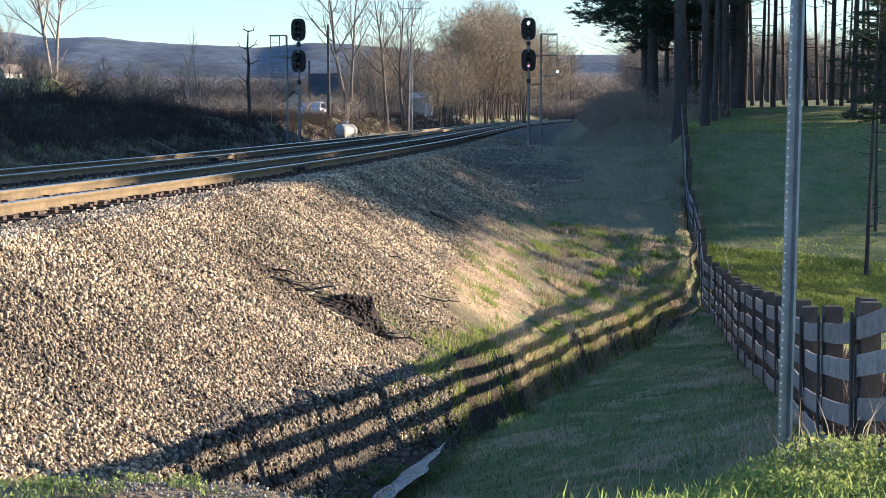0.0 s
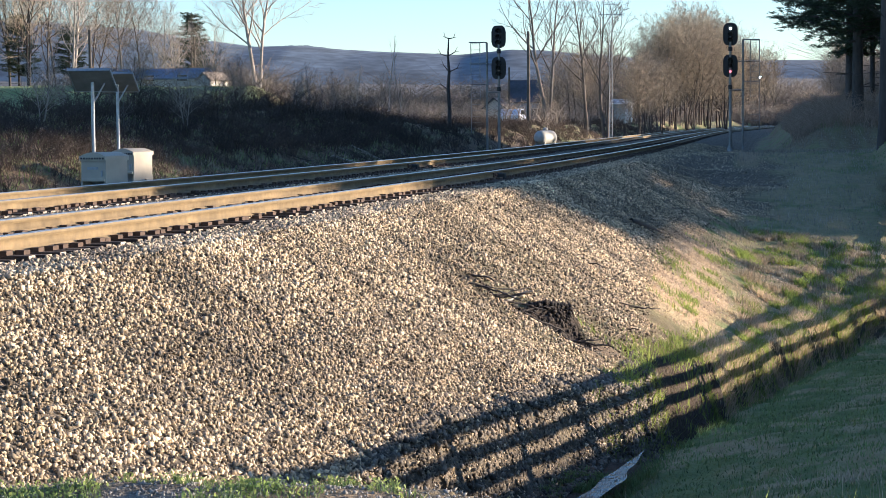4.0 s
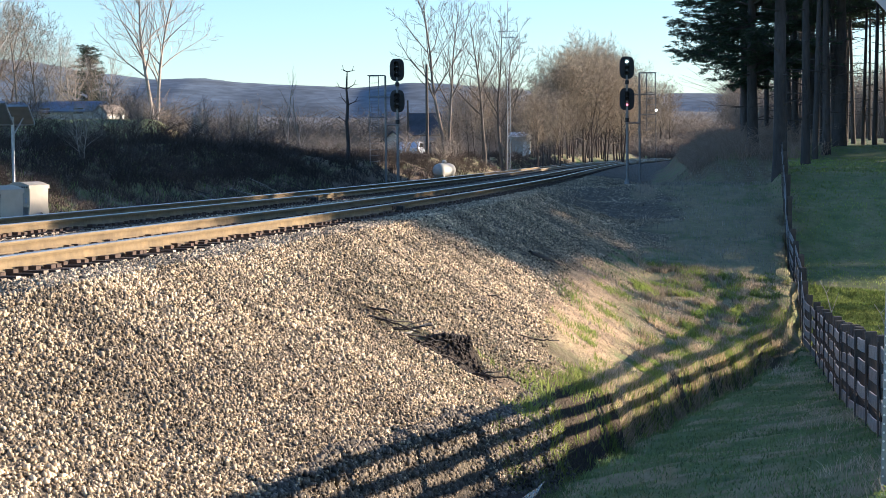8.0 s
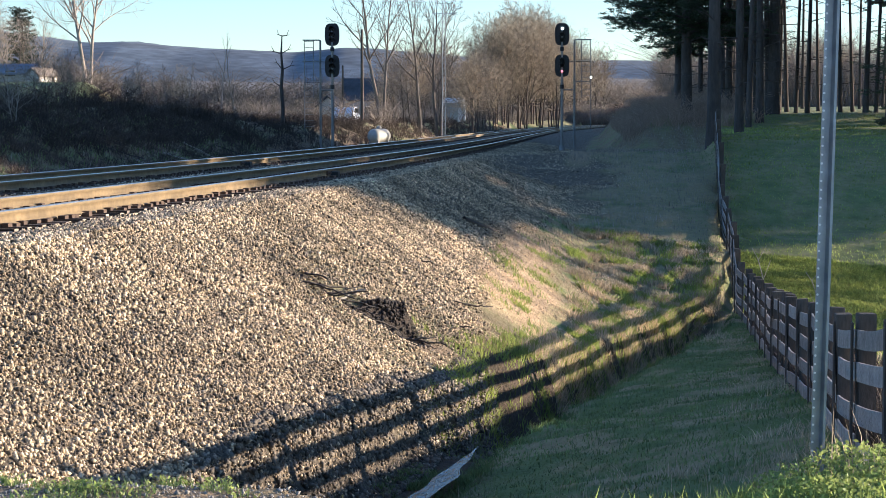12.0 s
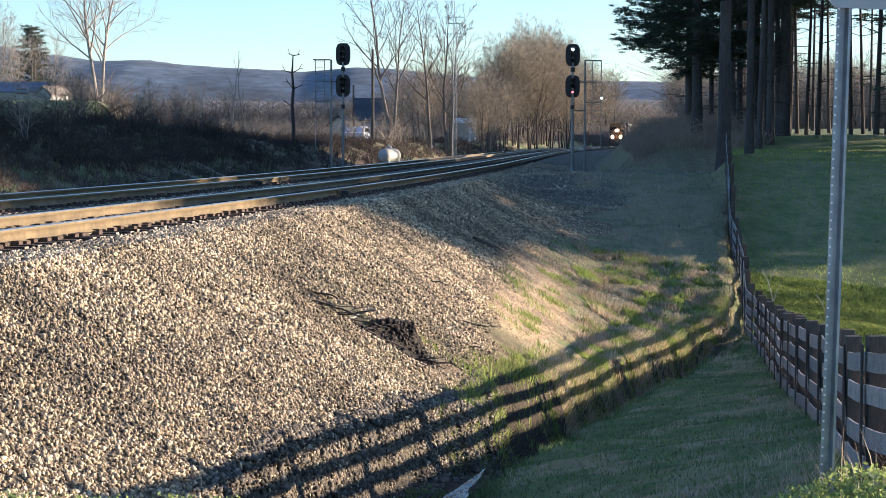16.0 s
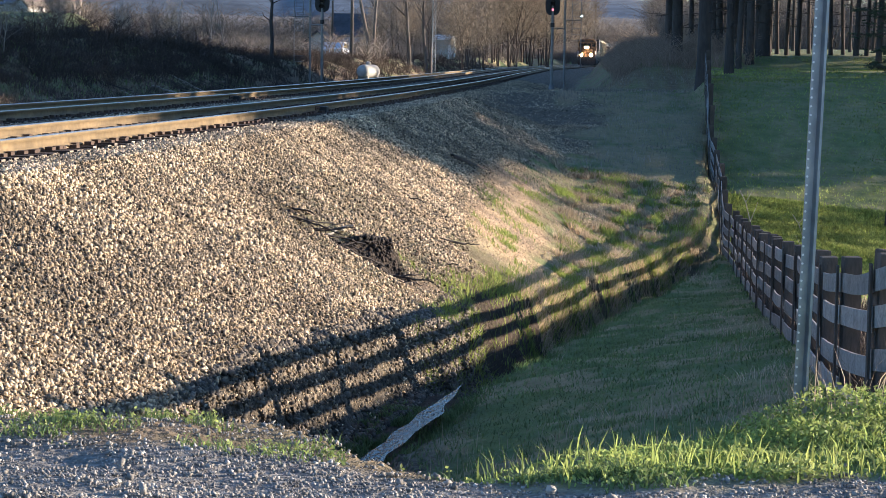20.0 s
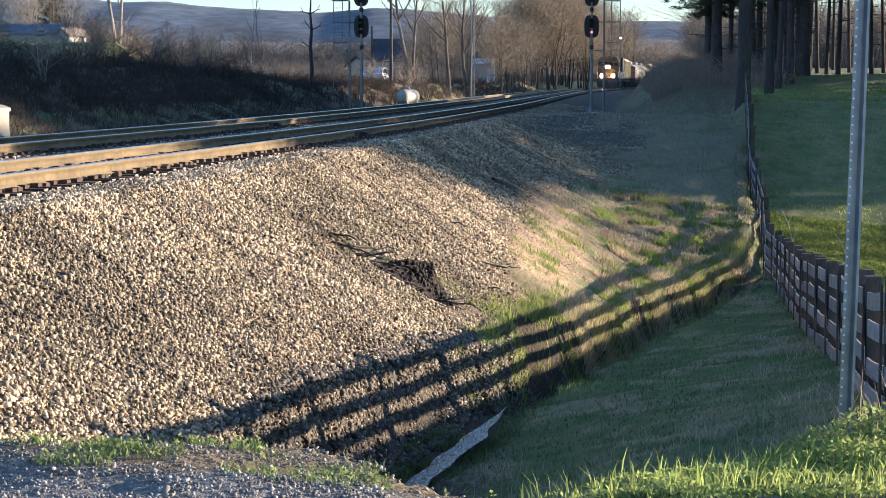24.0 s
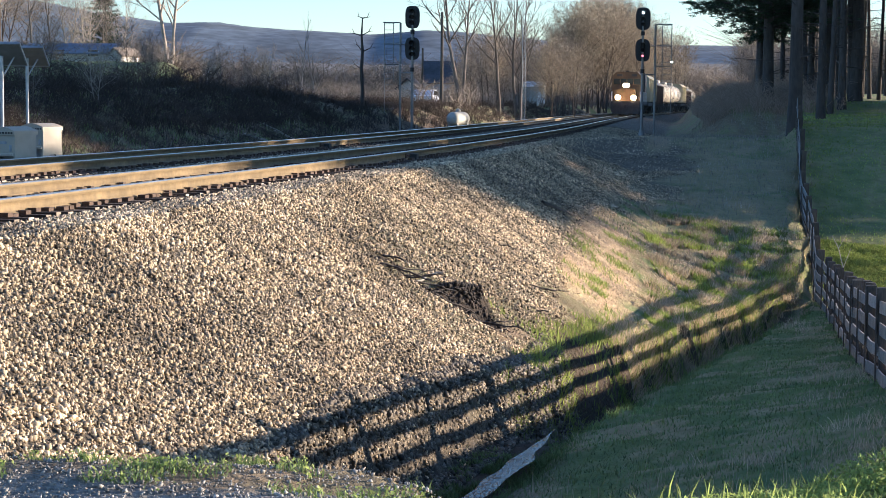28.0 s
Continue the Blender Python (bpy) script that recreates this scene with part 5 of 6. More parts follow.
def slope_place(s0, s1, y0, y1):
    def go(n):
        y = rng.uniform(y0, y1, n)
        return track_x(y) - rng.uniform(s0, s1, n), y
    return go


brush("slope_brush", 1900, slope_place(11.6, 16, 36, 100), 0.6, BRUSH, "dark tangled leafless brush on the cut slope", 9, 0.011)
brush("slope_brush", 900, slope_place(9.8, 13, 36, 92), 0.45, BRUSH, "low dead brambles on the lower slope", 8, 0.010)
brush("crest_brush", 200, slope_place(14, 20, 62, 105), 1.6, BRUSH, "leafless thicket along the crest of the slope", 9, 0.013)
x, y = slope_place(8.6, 15, 34, 95)(9000)
blades("slope_weeds", x, y, 0.08, 0.3, 0.025, BRUSHSTRAW, "dead grass on the cut slope", 0.8)
x, y = slope_place(8.6, 15, 34, 95)(6000)
blades("slope_green", x, y, 0.05, 0.3, 0.03, GRASS, "patches of green grass on the cut slope", 0.8)


def mound_place(n):
    y = rng.uniform(90, 150, n)
    return track_x(y) + 7.2 + 6.3 * rng.random(n) ** 1.1, y


brush("slope_brush", 700, slope_place(10.5, 22, 92, 140), 0.9, BRUSH, "dark leafless scrub beside the far signal", 9, 0.014)
brush("slope_brush", 900, slope_place(8.6, 16, 95, 260), 0.8, BRUSH, "low scrub along the far side of the line", 9, 0.018)
brush("wood_floor", 900, lambda n: (lambda t, yy: (t * yy, yy))(rng.uniform(0.06, 0.15, n), rng.uniform(430, 600, n)), 5.0, TWIG, "brown undergrowth of the far woods", 8, 0.05)
brush("mound_brush", 1100, mound_place, 1.3, REDTWIG, "brown leafless brush on the mound", 10, 0.012)
brush("wood_floor", 420, lambda n: (lambda t, yy: (t * yy, yy))(rng.uniform(0.07, 0.135, n), rng.uniform(640, 760, n)), 15.0, TWIG, "brown crowns of the woods beyond the bend", 9, 0.09)
brush("wood_floor", 700, lambda n: (lambda t, yy: (t * yy, yy))(rng.uniform(0.14, 0.33, n), rng.uniform(190, 270, n)), 8.0, TWIG, "brown undergrowth behind the pines", 9, 0.035)
brush("hedgerow", 620, lambda n: (lambda t, yy: (t * yy, yy))(rng.uniform(-0.2, 0.04, n), rng.uniform(300, 420, n)), 8.0, TWIG, "hazy brown belt of leafless trees across the fields", 9, 0.05)
brush("wood_floor", 1500, slope_place(11, 60, 150, 520), 2.6, TWIG, "brown undergrowth below the bare woods", 8, 0.03)


# saplings along the crest
for i in range(26):
    y = _w.uniform(50, 112)
    again((W[i % 5], T3, T1, SNAG)[i % 4], float(track_x(y)) - _w.uniform(13.5, 20), y, _w.uniform(0, 360), _w.uniform(0.12, 0.26) if i % 4 else _w.uniform(0.1, 0.2))


# ---- distant hills ----
def hills(name, y, pts, mat, label):
    tx = np.array([p[0] for p in pts]) * y
    th = np.array([p[1] for p in pts]) * y
    x = np.linspace(tx[0], tx[-1], 400)
    top = np.interp(x, tx, th) + EYE 
    v, f = [], []
    rows = 14
    for j in range(rows + 1):
        u = j / rows
        zz = -20 + (top + 20) * (1 - (1 - u) ** 1.7)
        yy = y - (1 - u) * y * 0.22 + y * 0.02 * (fbm(x / y * 9, x * 0 + 3 * u) - 0.5)
        v.append(np.stack([x, yy, zz], 1))
    v[-1][:, 2] += y * 0.0015 * (fbm(x / y * 90 + 5, x * 0 + y) - 0.5) + y * 0.0006 * (vnoise(x / y * 500, x * 0) - 0.5)
    v = np.concatenate(v)
    i = np.arange(len(v)).reshape(rows + 1, -1)
    f = np.stack([i[:-1, :-1].ravel(), i[:-1, 1:].ravel(), i[1:, 1:].ravel(), i[1:, :-1].ravel()], 1)
    tagged(raw(name, v, f, mat, None, True), label, "hills", kind="structure")


# distance haze on the far ridge is mixed into its blue-grey base colour
HILL = material("wooded hill with haze in its colour", (0.155, 0.20, 0.245), (0.075, 0.10, 0.13), 1.0, 0.045, stain=0.35)
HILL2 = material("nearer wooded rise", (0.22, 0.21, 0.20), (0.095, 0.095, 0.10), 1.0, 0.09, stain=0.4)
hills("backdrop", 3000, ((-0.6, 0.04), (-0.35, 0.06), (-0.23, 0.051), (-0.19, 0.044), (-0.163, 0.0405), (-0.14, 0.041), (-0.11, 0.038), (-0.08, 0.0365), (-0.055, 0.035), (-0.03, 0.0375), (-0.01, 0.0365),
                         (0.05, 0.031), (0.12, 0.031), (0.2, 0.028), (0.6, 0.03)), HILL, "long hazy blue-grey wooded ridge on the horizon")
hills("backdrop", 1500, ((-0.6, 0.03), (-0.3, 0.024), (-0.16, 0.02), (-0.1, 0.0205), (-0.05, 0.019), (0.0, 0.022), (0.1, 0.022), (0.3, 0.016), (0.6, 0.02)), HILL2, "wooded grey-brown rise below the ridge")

# ---- houses, sheds, tank and poles beyond the line ----
SIDING = material("pale siding", (0.55, 0.53, 0.5), (0.46, 0.44, 0.42), 0.7, 2, stain=0.15)
ROOF = material("dark shingle roof", (0.07, 0.075, 0.09), (0.05, 0.053, 0.065), 0.85, 6, 0.3, 20)
BLUEROOF = material("blue-grey metal roof", (0.17, 0.20, 0.27), (0.13, 0.155, 0.21), 0.6, 3)
TARP = material("pale blue-white car body", (0.62, 0.68, 0.78), (0.55, 0.6, 0.7), 0.4, 2)
TANK = material("weathered white tank paint", (0.48, 0.48, 0.45), (0.34, 0.34, 0.31), 0.6, 3, stain=0.3)
GLASS = material("dark window glass", (0.02, 0.025, 0.03), (0.03, 0.035, 0.04), 0.1, 1)
POLE = material("old pole wood", (0.12, 0.10, 0.085), (0.08, 0.07, 0.06), 0.9, 3, 0.3, 20)
BEIGE = material("beige cabinet paint", (0.50, 0.45, 0.36), (0.42, 0.375, 0.30), 0.6, 3, 0.05, 30, stain=0.15)
PANEL = material("dark solar cells", (0.018, 0.02, 0.035), (0.03, 0.032, 0.05), 0.25, 8)
PANELBACK = material("grey panel back", (0.26, 0.255, 0.25), (0.2, 0.196, 0.19), 0.7, 5)


def house(name, x, y, turn, wide, deep, wall_h, roof_h, wall, roof, label, windows=2, door=True, over=0.35, base=None):
    z = float(height(x, y, False)) if base is None else base
    h = thing(name, label, "building", pose(x, y, z, 0, 0, turn))
    bm = bmesh.new()
    extrude(bm, [(-deep / 2, -0.3), (deep / 2, -0.3), (deep / 2, wall_h), (0, wall_h + roof_h - 0.06), (-deep / 2, wall_h)], -wide / 2, wide / 2, pose(0, 0, 0, 0, 0, 90))
    part("wall", bm, wall, h)
    for side in (-1, 1):
        bm = bmesh.new()
        e = deep / 2 + over
        dz = roof_h * over / (deep / 2)
        extrude(bm, [(0, wall_h + roof_h), (side * e, wall_h - dz), (side * e, wall_h - dz + 0.12), (0, wall_h + roof_h + 0.14)], -wide / 2 - over, wide / 2 + over, pose(0, 0, 0, 0, 0, 90))
        part("roof", bm, roof, h)
    for i in range(windows):
        u = -wide / 2 + wide * (i + 0.5) / windows
        bm = bmesh.new()
        box(bm, u - 0.5, u + 0.5, -deep / 2 - 0.03, -deep / 2 + 0.05, 0.95, min(2.0, wall_h - 0.15))
        w = part("window", bm, WHITE, h)
        bm = bmesh.new()
        box(bm, u - 0.42, u + 0.42, -deep / 2 - 0.045, -deep / 2 - 0.02, 1.03, min(1.92, wall_h - 0.23))
        part("pane", bm, GLASS, w)
    if door:
        bm = bmesh.new()
        box(bm, wide * 0.32, wide * 0.32 + 0.9, -deep / 2 - 0.05, -deep / 2 + 0.02, 0, min(2.0, wall_h - 0.1))
        part("door", bm, WHITE, h)
    return h


house("house", *at_ray(-0.0229, 262), 5, 3.9, 6.0, 3.0, 2.7, material("grey-blue siding", (0.26, 0.29, 0.34), (0.2, 0.23, 0.27), 0.8, 2), ROOF, "house with a steep dark shingle roof behind the trees", 2)
house("cottage", *at_ray(-0.0377, 200), 75, 2.0, 1.9, 1.9, 0.8, SIDING, ROOF, "small pale cottage with a dark gabled roof", 1, False)
house("shed", *at_ray(0.0265, 240), -14, 2.3, 2.5, 2.4, 0.5, material("grey-green shed siding", (0.40, 0.43, 0.40), (0.33, 0.36, 0.34), 0.8, 2), WHITE, "small pale shed with white trim at the wood's edge", 0, True, 0.08)
house("long_shed", *at_ray(-0.2165, 158), -6, 8.4, 4.0, 0.8, 0.7, SIDING, BLUEROOF, "long low shed with a blue-grey metal roof on the rise", 3, False)
house("porch_house", *at_ray(-0.187, 150), 62, 2.3, 1.3, 0.55, 0.5, SIDING, material("weathered porch roof", (0.3, 0.25, 0.2), (0.22, 0.18, 0.15), 0.9, 3), "small weathered house end with a low gable", 0, False, 0.15)


def car(x, y, turn):
    z = float(height(x, y, False))
    c = thing("parked_car", "pale blue-white car parked beside the house", "car", pose(x, y, z, 0, 0, turn))
    bm = bmesh.new()
    extrude(bm, [(-2.2, 0.3), (2.2, 0.3), (2.25, 0.75), (1.3, 0.92), (0.7, 1.42), (-1.0, 1.45), (-1.75, 0.98), (-2.25, 0.9)], -0.85, 0.85)
    part("body", bm, TARP, c)
    bm = bmesh.new()
    extrude(bm, [(1.15, 0.96), (0.66, 1.36), (-0.95, 1.38), (-1.55, 0.98)], -0.865, 0.865)
    part("window", bm, GLASS, c)
    for sx in (-1.35, 1.35):
        for sy in (-0.8, 0.8):
            bm = bmesh.new()
            tube(bm, (sx, sy - 0.1, 0.32), (sx, sy + 0.1, 0.32), 0.32, 0.32, 18)
            w = part("wheel", bm, BLACK, c)
            bm = bmesh.new()
            tube(bm, (sx, sy - 0.11, 0.32), (sx, sy + 0.11, 0.32), 0.18, 0.18, 14)
            part("rim", bm, ALU, w)


car(*at_ray(-0.0297, 165), 84)


def tank(x, y, turn):
    z = float(height(x, y, False)) + 0.02
    t = thing("gas_tank", "rounded weathered white gas tank on short legs beside the line", "tank", pose(x, y, z, 0, 0, turn))
    bm = bmesh.new()
    prof = [(0.02, -1.15), (0.25, -1.12), (0.42, -1.02), (0.5, -0.85), (0.52, -0.7), (0.52, 0.7), (0.5, 0.85), (0.42, 1.02), (0.25, 1.12), (0.02, 1.15)]
    lathe(bm, [(a * 0.86, b * 0.86) for a, b in prof], 28, pose(0, 0, 0.58, 90, 0, 0))
    part("shell", bm, TANK, t, "", True)
    bm = bmesh.new()
    lathe(bm, [(0.16, 0.95), (0.16, 1.12), (0.12, 1.2), (0.03, 1.22)], 18)
    part("dome", bm, TANK, t, "", True)
    for sy in (-0.65, 0.65):
        bm = bmesh.new()
        box(bm, -0.35, 0.35, sy - 0.08, sy + 0.08, -0.1, 0.3, 0.02)
        part("saddle", bm, CONCRETE, t)


tank(*at_ray(-0.0128, 122), -28)


def utility_pole(x, y, tall, label, arm=0.0, r=0.14):
    z = float(height(x, y, False))
    p = thing("utility_pole", label, "pole", pose(x, y, z))
    bm = bmesh.new()
    tube(bm, (0, 0, -0.4), (0, 0, tall), r, r * 0.7, 12)
    part("shaft", bm, POLE, p)
    if arm:
        bm = bmesh.new()
        box(bm, -arm, arm, -0.05, 0.05, tall - 0.55, tall - 0.43, 0.01)
        part("crossarm", bm, POLE, p)
        for k in (-0.9, -0.45, 0.45, 0.9):
            bm = bmesh.new()
            lathe(bm, [(0.03, 0), (0.06, 0.04), (0.05, 0.12), (0.02, 0.15)], 10, Matrix.Translation((k * arm, 0, tall - 0.43)))
            part("insulator", bm, GLASS, p)


utility_pole(*at_ray(-0.0215, 150), 7.4, "plain dark wooden utility pole", 0.0)
utility_pole(*at_ray(-0.0315, 165), 5.0, "pale weathered pole behind the signal", 0.0, 0.11)
utility_pole(*at_ray(-0.252, 140), 4.2, "wooden pole near the long shed", 0.0)


def antenna(x, y):
    z = float(height(x, y, False))
    a = thing("antenna_mast", "slim lattice radio mast with cross arms and rods", "antenna", pose(x, y, z))
    for k in range(3):
        t = 2 * math.pi * k / 3
        bm = bmesh.new()
        tube(bm, (0.16 * math.cos(t), 0.16 * math.sin(t), 0), (0.16 * math.cos(t), 0.16 * math.sin(t), 11.0), 0.025, 0.02, 6)
        part("leg", bm, GALV, a)
    for i in range(27):
        zz = 0.4 * i
        for k in range(3):
            t, u = 2 * math.pi * k / 3, 2 * math.pi * (k + 1) / 3
            bm = bmesh.new()
            tube(bm, (0.16 * math.cos(t), 0.16 * math.sin(t), zz), (0.16 * math.cos(u), 0.16 * math.sin(u), zz + 0.4), 0.012, 0.012, 4)
            part("lattice_bar", bm, GALV, a)
    for zz, w in ((10.9, 0.75), (10.4, 0.55), (9.6, 0.9)):
        bm = bmesh.new()
        tube(bm, (-w, 0, zz), (w, 0, zz), 0.03, 0.03, 6)
        part("arm", bm, GALV, a)
    for dx, z0, z1 in ((0, 10.8, 13.5), (0.9, 9.2, 10.2), (-0.5, 10.4, 11.6)):
        bm = bmesh.new()
        tube(bm, (dx, 0, z0), (dx, 0, z1), 0.03, 0.02, 6)
        part("rod", bm, GALV, a)


antenna(*at_ray(0.0208, 150))


# ---- trackside cabinets with solar panels ----
def cabinet(x, y, turn, pole_h, dx):
    z = EYE - 1.62
    c = thing("equipment_cabinet", "beige trackside cabinet with arched lid on steel legs", "cabinet", pose(x, y, z, 0, 0, turn), "trackside cabinets")
    bm = bmesh.new()
    box(bm, -0.30, 0.30, -0.42, 0.42, 0.42, 0.86, 0.02)
    part("body", bm, BEIGE, c)
    bm = bmesh.new()
    n = 10
    arc = [(-0.34 + 0.68 * i / n, 0.95 + 0.09 * math.sin(math.pi * i / n)) for i in range(n + 1)]
    extrude(bm, arc[::-1] + [(-0.34, 0.86), (0.34, 0.86)], -0.47, 0.47)
    part("lid", bm, BEIGE, c)
    for i in range(9):
        bm = bmesh.new()
        u = -0.28 + 0.07 * i
        box(bm, u - 0.022, u + 0.022, -0.478, -0.466, 0.885, 0.925)
        part("vent", bm, BLACK, c)
    for sx in (-0.305, 0.305):
        bm = bmesh.new()
        flare = [(-0.42, 0.86), (-0.42, 0.42), (-0.5, 0.02), (-0.5, -0.6), (-0.40, -0.6), (-0.40, 0.0), (-0.12, 0.26), (0.12, 0.26), (0.40, 0.0), (0.40, -0.6), (0.5, -0.6), (0.5, 0.02), (0.42, 0.42), (0.42, 0.86)]
        extrude(bm, flare, -0.02, 0.02, pose(sx, 0, 0, 0, 0, 90))
        part("end_panel", bm, BEIGE, c)
    for sy in (-0.44, 0.44):
        bm = bmesh.new()
        box(bm, -0.29, 0.29, sy - 0.03, sy + 0.03, 0.40, 0.46, 0.008)
        part("rail", bm, BEIGE, c)
    bm = bmesh.new()
    box(bm, -0.26, 0.26, -0.1, 0.3, 0.02, 0.42, 0.01)
    part("battery_box", bm, GALV, c)
    bm = bmesh.new()
    box(bm, -0.16, 0.12, -0.43, -0.422, 0.66, 0.72)
    part("plate", bm, GALV, c)
    bm = bmesh.new()
    box(bm, 0.2, 0.25, -0.45, -0.42, 0.5, 0.64, 0.008)
    part("latch", bm, GALV, c)
    p = thing("solar_panel", "dark solar panel on a galvanized pole behind the cabinet", "solar panel", pose(x + dx, y + 0.75, z, 0, 0, turn), "solar panels")
    bm = bmesh.new()
    tube(bm, (0, 0, -0.9), (0, 0, pole_h), 0.045, 0.04, 12)
    part("pole", bm, GALV, p)
    m = pose(0, 0, pole_h, -32, 0, 20)
    bm = bmesh.new()
    box(bm, -0.48, 0.48, -0.42, 0.42, 0.03, 0.07, 0.01, m)
    fr = part("frame", bm, PANELBACK, p)
    for b in ((0.462, 0.49, -0.43, 0.43), (-0.49, -0.462, -0.43, 0.43), (-0.49, 0.49, -0.44, -0.412), (-0.49, 0.49, 0.412, 0.44)):
        bm = bmesh.new()
        box(bm, *b, 0.018, 0.085, 0.004, m)
        part("edge_rail", bm, GALV, fr)
    for i in range(3):
        for j in range(2):
            bm = bmesh.new()
            u, v = -0.46 + 0.31 * i, -0.4 + 0.4 * j
            box(bm, u, u + 0.295, v, v + 0.385, 0.072, 0.078, 0, m)
            part("cell_block", bm, PANEL, fr)
    bm = bmesh.new()
    tube(bm, (0, 0, pole_h - 0.5), tuple(m @ Vector((0.25, 0.1, 0.03))), 0.02, 0.02, 8)
    part("strut", bm, GALV, p)


cabinet(*at_ray(-0.2455, 42), -20, 2.6, -0.42)
cabinet(*at_ray(-0.2305, 48.5), -20, 2.7, -0.53)


# ---- rail joints, rotten log and washed-out hole ----
def joint(y, off, side):
    h = float(track_turn(y))
    m = pose(float(track_x(y)) + off / math.sqrt(1 + h * h), y - off * h, RAIL - 0.184, 0, 0, math.degrees(-math.atan(h)))
    j = thing("rail_joint", "dark bolted joint bar on the rusty rail", "rail joint", m, "rail joints")
    for s in (-1, 1):
        bm = bmesh.new()
        box(bm, s * 0.012, s * 0.05, -0.48, 0.48, 0.03, 0.135, 0.01)
        bar = part("joint_bar", bm, PLATE, j)
        for k in range(6):
            bm = bmesh.new()
            u = -0.4 + 0.16 * k
            tube(bm, (s * 0.05, u, 0.085), (s * 0.085, u, 0.085), 0.02, 0.02, 6)
            part("bolt", bm, PLATE, bar)
    bm = bmesh.new()
    box(bm, 0.04, 0.22, -0.14, 0.14, -0.04, 0.12, 0.015)
    part("bond_box", bm, BLACK, j)


joint(44.5, 0.755, 1)
joint(54.0, -TRACK_GAP + 0.755, 1)


def log(x, y, length, r, turn, pitch, label, mat, name="fallen_log"):
    R = np.random.default_rng(int(length * 100))
    segs, p = [], np.array([0.0, 0, 0])
    for i in range(8):
        q = p + np.array([length / 8, R.normal(0, 0.02), R.normal(0, 0.012)])
        segs.append((*p, *q, r * (1 - 0.05 * i), r * (1 - 0.05 * (i + 1))))
        p = q
    v, f = prisms(segs, 8)
    ob = raw(name, v, f, mat, None, True)
    bm = bmesh.new()
    bm.from_mesh(ob.data)
    bmesh.ops.remove_doubles(bm, verts=bm.verts, dist=r * 0.15)
    bm.to_mesh(ob.data)
    bm.free()
    ob.matrix_world = pose(x, y, float(height(x, y)) + r * 0.6 + (0.02 if name == 'stick' else 0), 0, pitch, turn)
    return tagged(ob, label, "log" if name == "fallen_log" else "stick")


STRAWSTICK = material("bleached stick", (0.5, 0.46, 0.4), (0.4, 0.36, 0.3), 0.8, 8)
log(1.4, 44.6, 2.5, 0.065, 65, 10.5, "thin dark fallen branch lying on the ballast", BARK)


def debris():
    R = random.Random(3)
    for i in range(44):
        u = R.uniform(0.0, 1.0)
        x, y = -1.6 + 1.66 * u + R.uniform(-0.1, 0.2), 27.55 + 1.0 * u + R.uniform(-0.3, 0.1)
        log(x, y, R.uniform(0.3, 0.8), R.uniform(0.007, 0.016), R.uniform(0, 360), R.uniform(-5, 28), "thin broken stick lying in the washed-out ledge", BARK, "stick")
    log(-0.95, 27.85, 0.5, 0.018, 40, -18, "pale bleached stick propped on the ledge", STRAWSTICK, "stick")
    for i in range(6):
        x, y = R.uniform(0.2, 1.0), R.uniform(30, 36)
        log(x, y, R.uniform(0.3, 0.7), 0.012, R.uniform(0, 360), 10, "small dead twig on the ballast", BARK, "stick")


debris()


def slope_stems():
    R = random.Random(9)
    for i in range(34):
        y = R.uniform(48, 96)
        x = float(track_x(y)) - R.uniform(9.2, 13.5)
        log(x, y, R.uniform(0.9, 2.4), R.uniform(0.02, 0.04), R.uniform(-40, 10), R.uniform(16, 24), "bleached fallen stem lying down the cut slope", (STRAWSTICK, BARK)[i % 2])


slope_stems()


def dead_stalk(x, y, tall):
    """A tall bent seed stalk with two side stems."""
    a = [(0, 0, 0), (0.03, 0, 0.35 * tall), (-0.02, 0, 0.62 * tall), (-0.14, 0, 0.85 * tall), (-0.30, 0, tall)]
    segs = [(*p, *q, 0.016 - 0.002 * i, 0.014 - 0.002 * i) for i, (p, q) in enumerate(zip(a, a[1:]))]
    segs += [(*a[2], 0.16, 0.05, 0.85 * tall, 0.008, 0.004), (*a[1], -0.2, 0.04, 0.66 * tall, 0.008, 0.004), (*a[3], 0.05, 0, 1.02 * tall, 0.007, 0.003)]
    v, f = prisms(segs, 5)
    ob = raw("dead_stalk", v, f, STRAWSTICK)
    ob.matrix_world = pose(x, y, float(height(x, y)) - 0.03)
    return tagged(ob, "tall bent bleached weed stalk behind the board fence", "weed")


dead_stalk(8.5, 45.0, 2.0)
dead_stalk(10.2, 47.0, 1.5)

# ---- the train ----
LOCO_PAINT = material("dark blue locomotive paint", (0.05, 0.05, 0.06), (0.035, 0.035, 0.045), 0.5, 2)
LOCO_NOSE = material("grimy brown locomotive paint", (0.20, 0.12, 0.06), (0.14, 0.085, 0.045), 0.5, 2)
LOCO_GREY = material("grimy grey steel", (0.10, 0.095, 0.09), (0.07, 0.065, 0.06), 0.8, 4)
CREAM = material("cream freight car paint", (0.58, 0.50, 0.33), (0.44, 0.38, 0.25), 0.6, 1.5, stain=0.2)
TANKCAR = material("pale tank car paint", (0.42, 0.38, 0.32), (0.28, 0.25, 0.21), 0.55, 1.2, stain=0.25)
DARKCAR = material("dark brown freight car paint", (0.10, 0.07, 0.055), (0.07, 0.05, 0.042), 0.75, 1.5)
LAMP = glow("locomotive headlight", (1.0, 0.62, 0.27), 45)


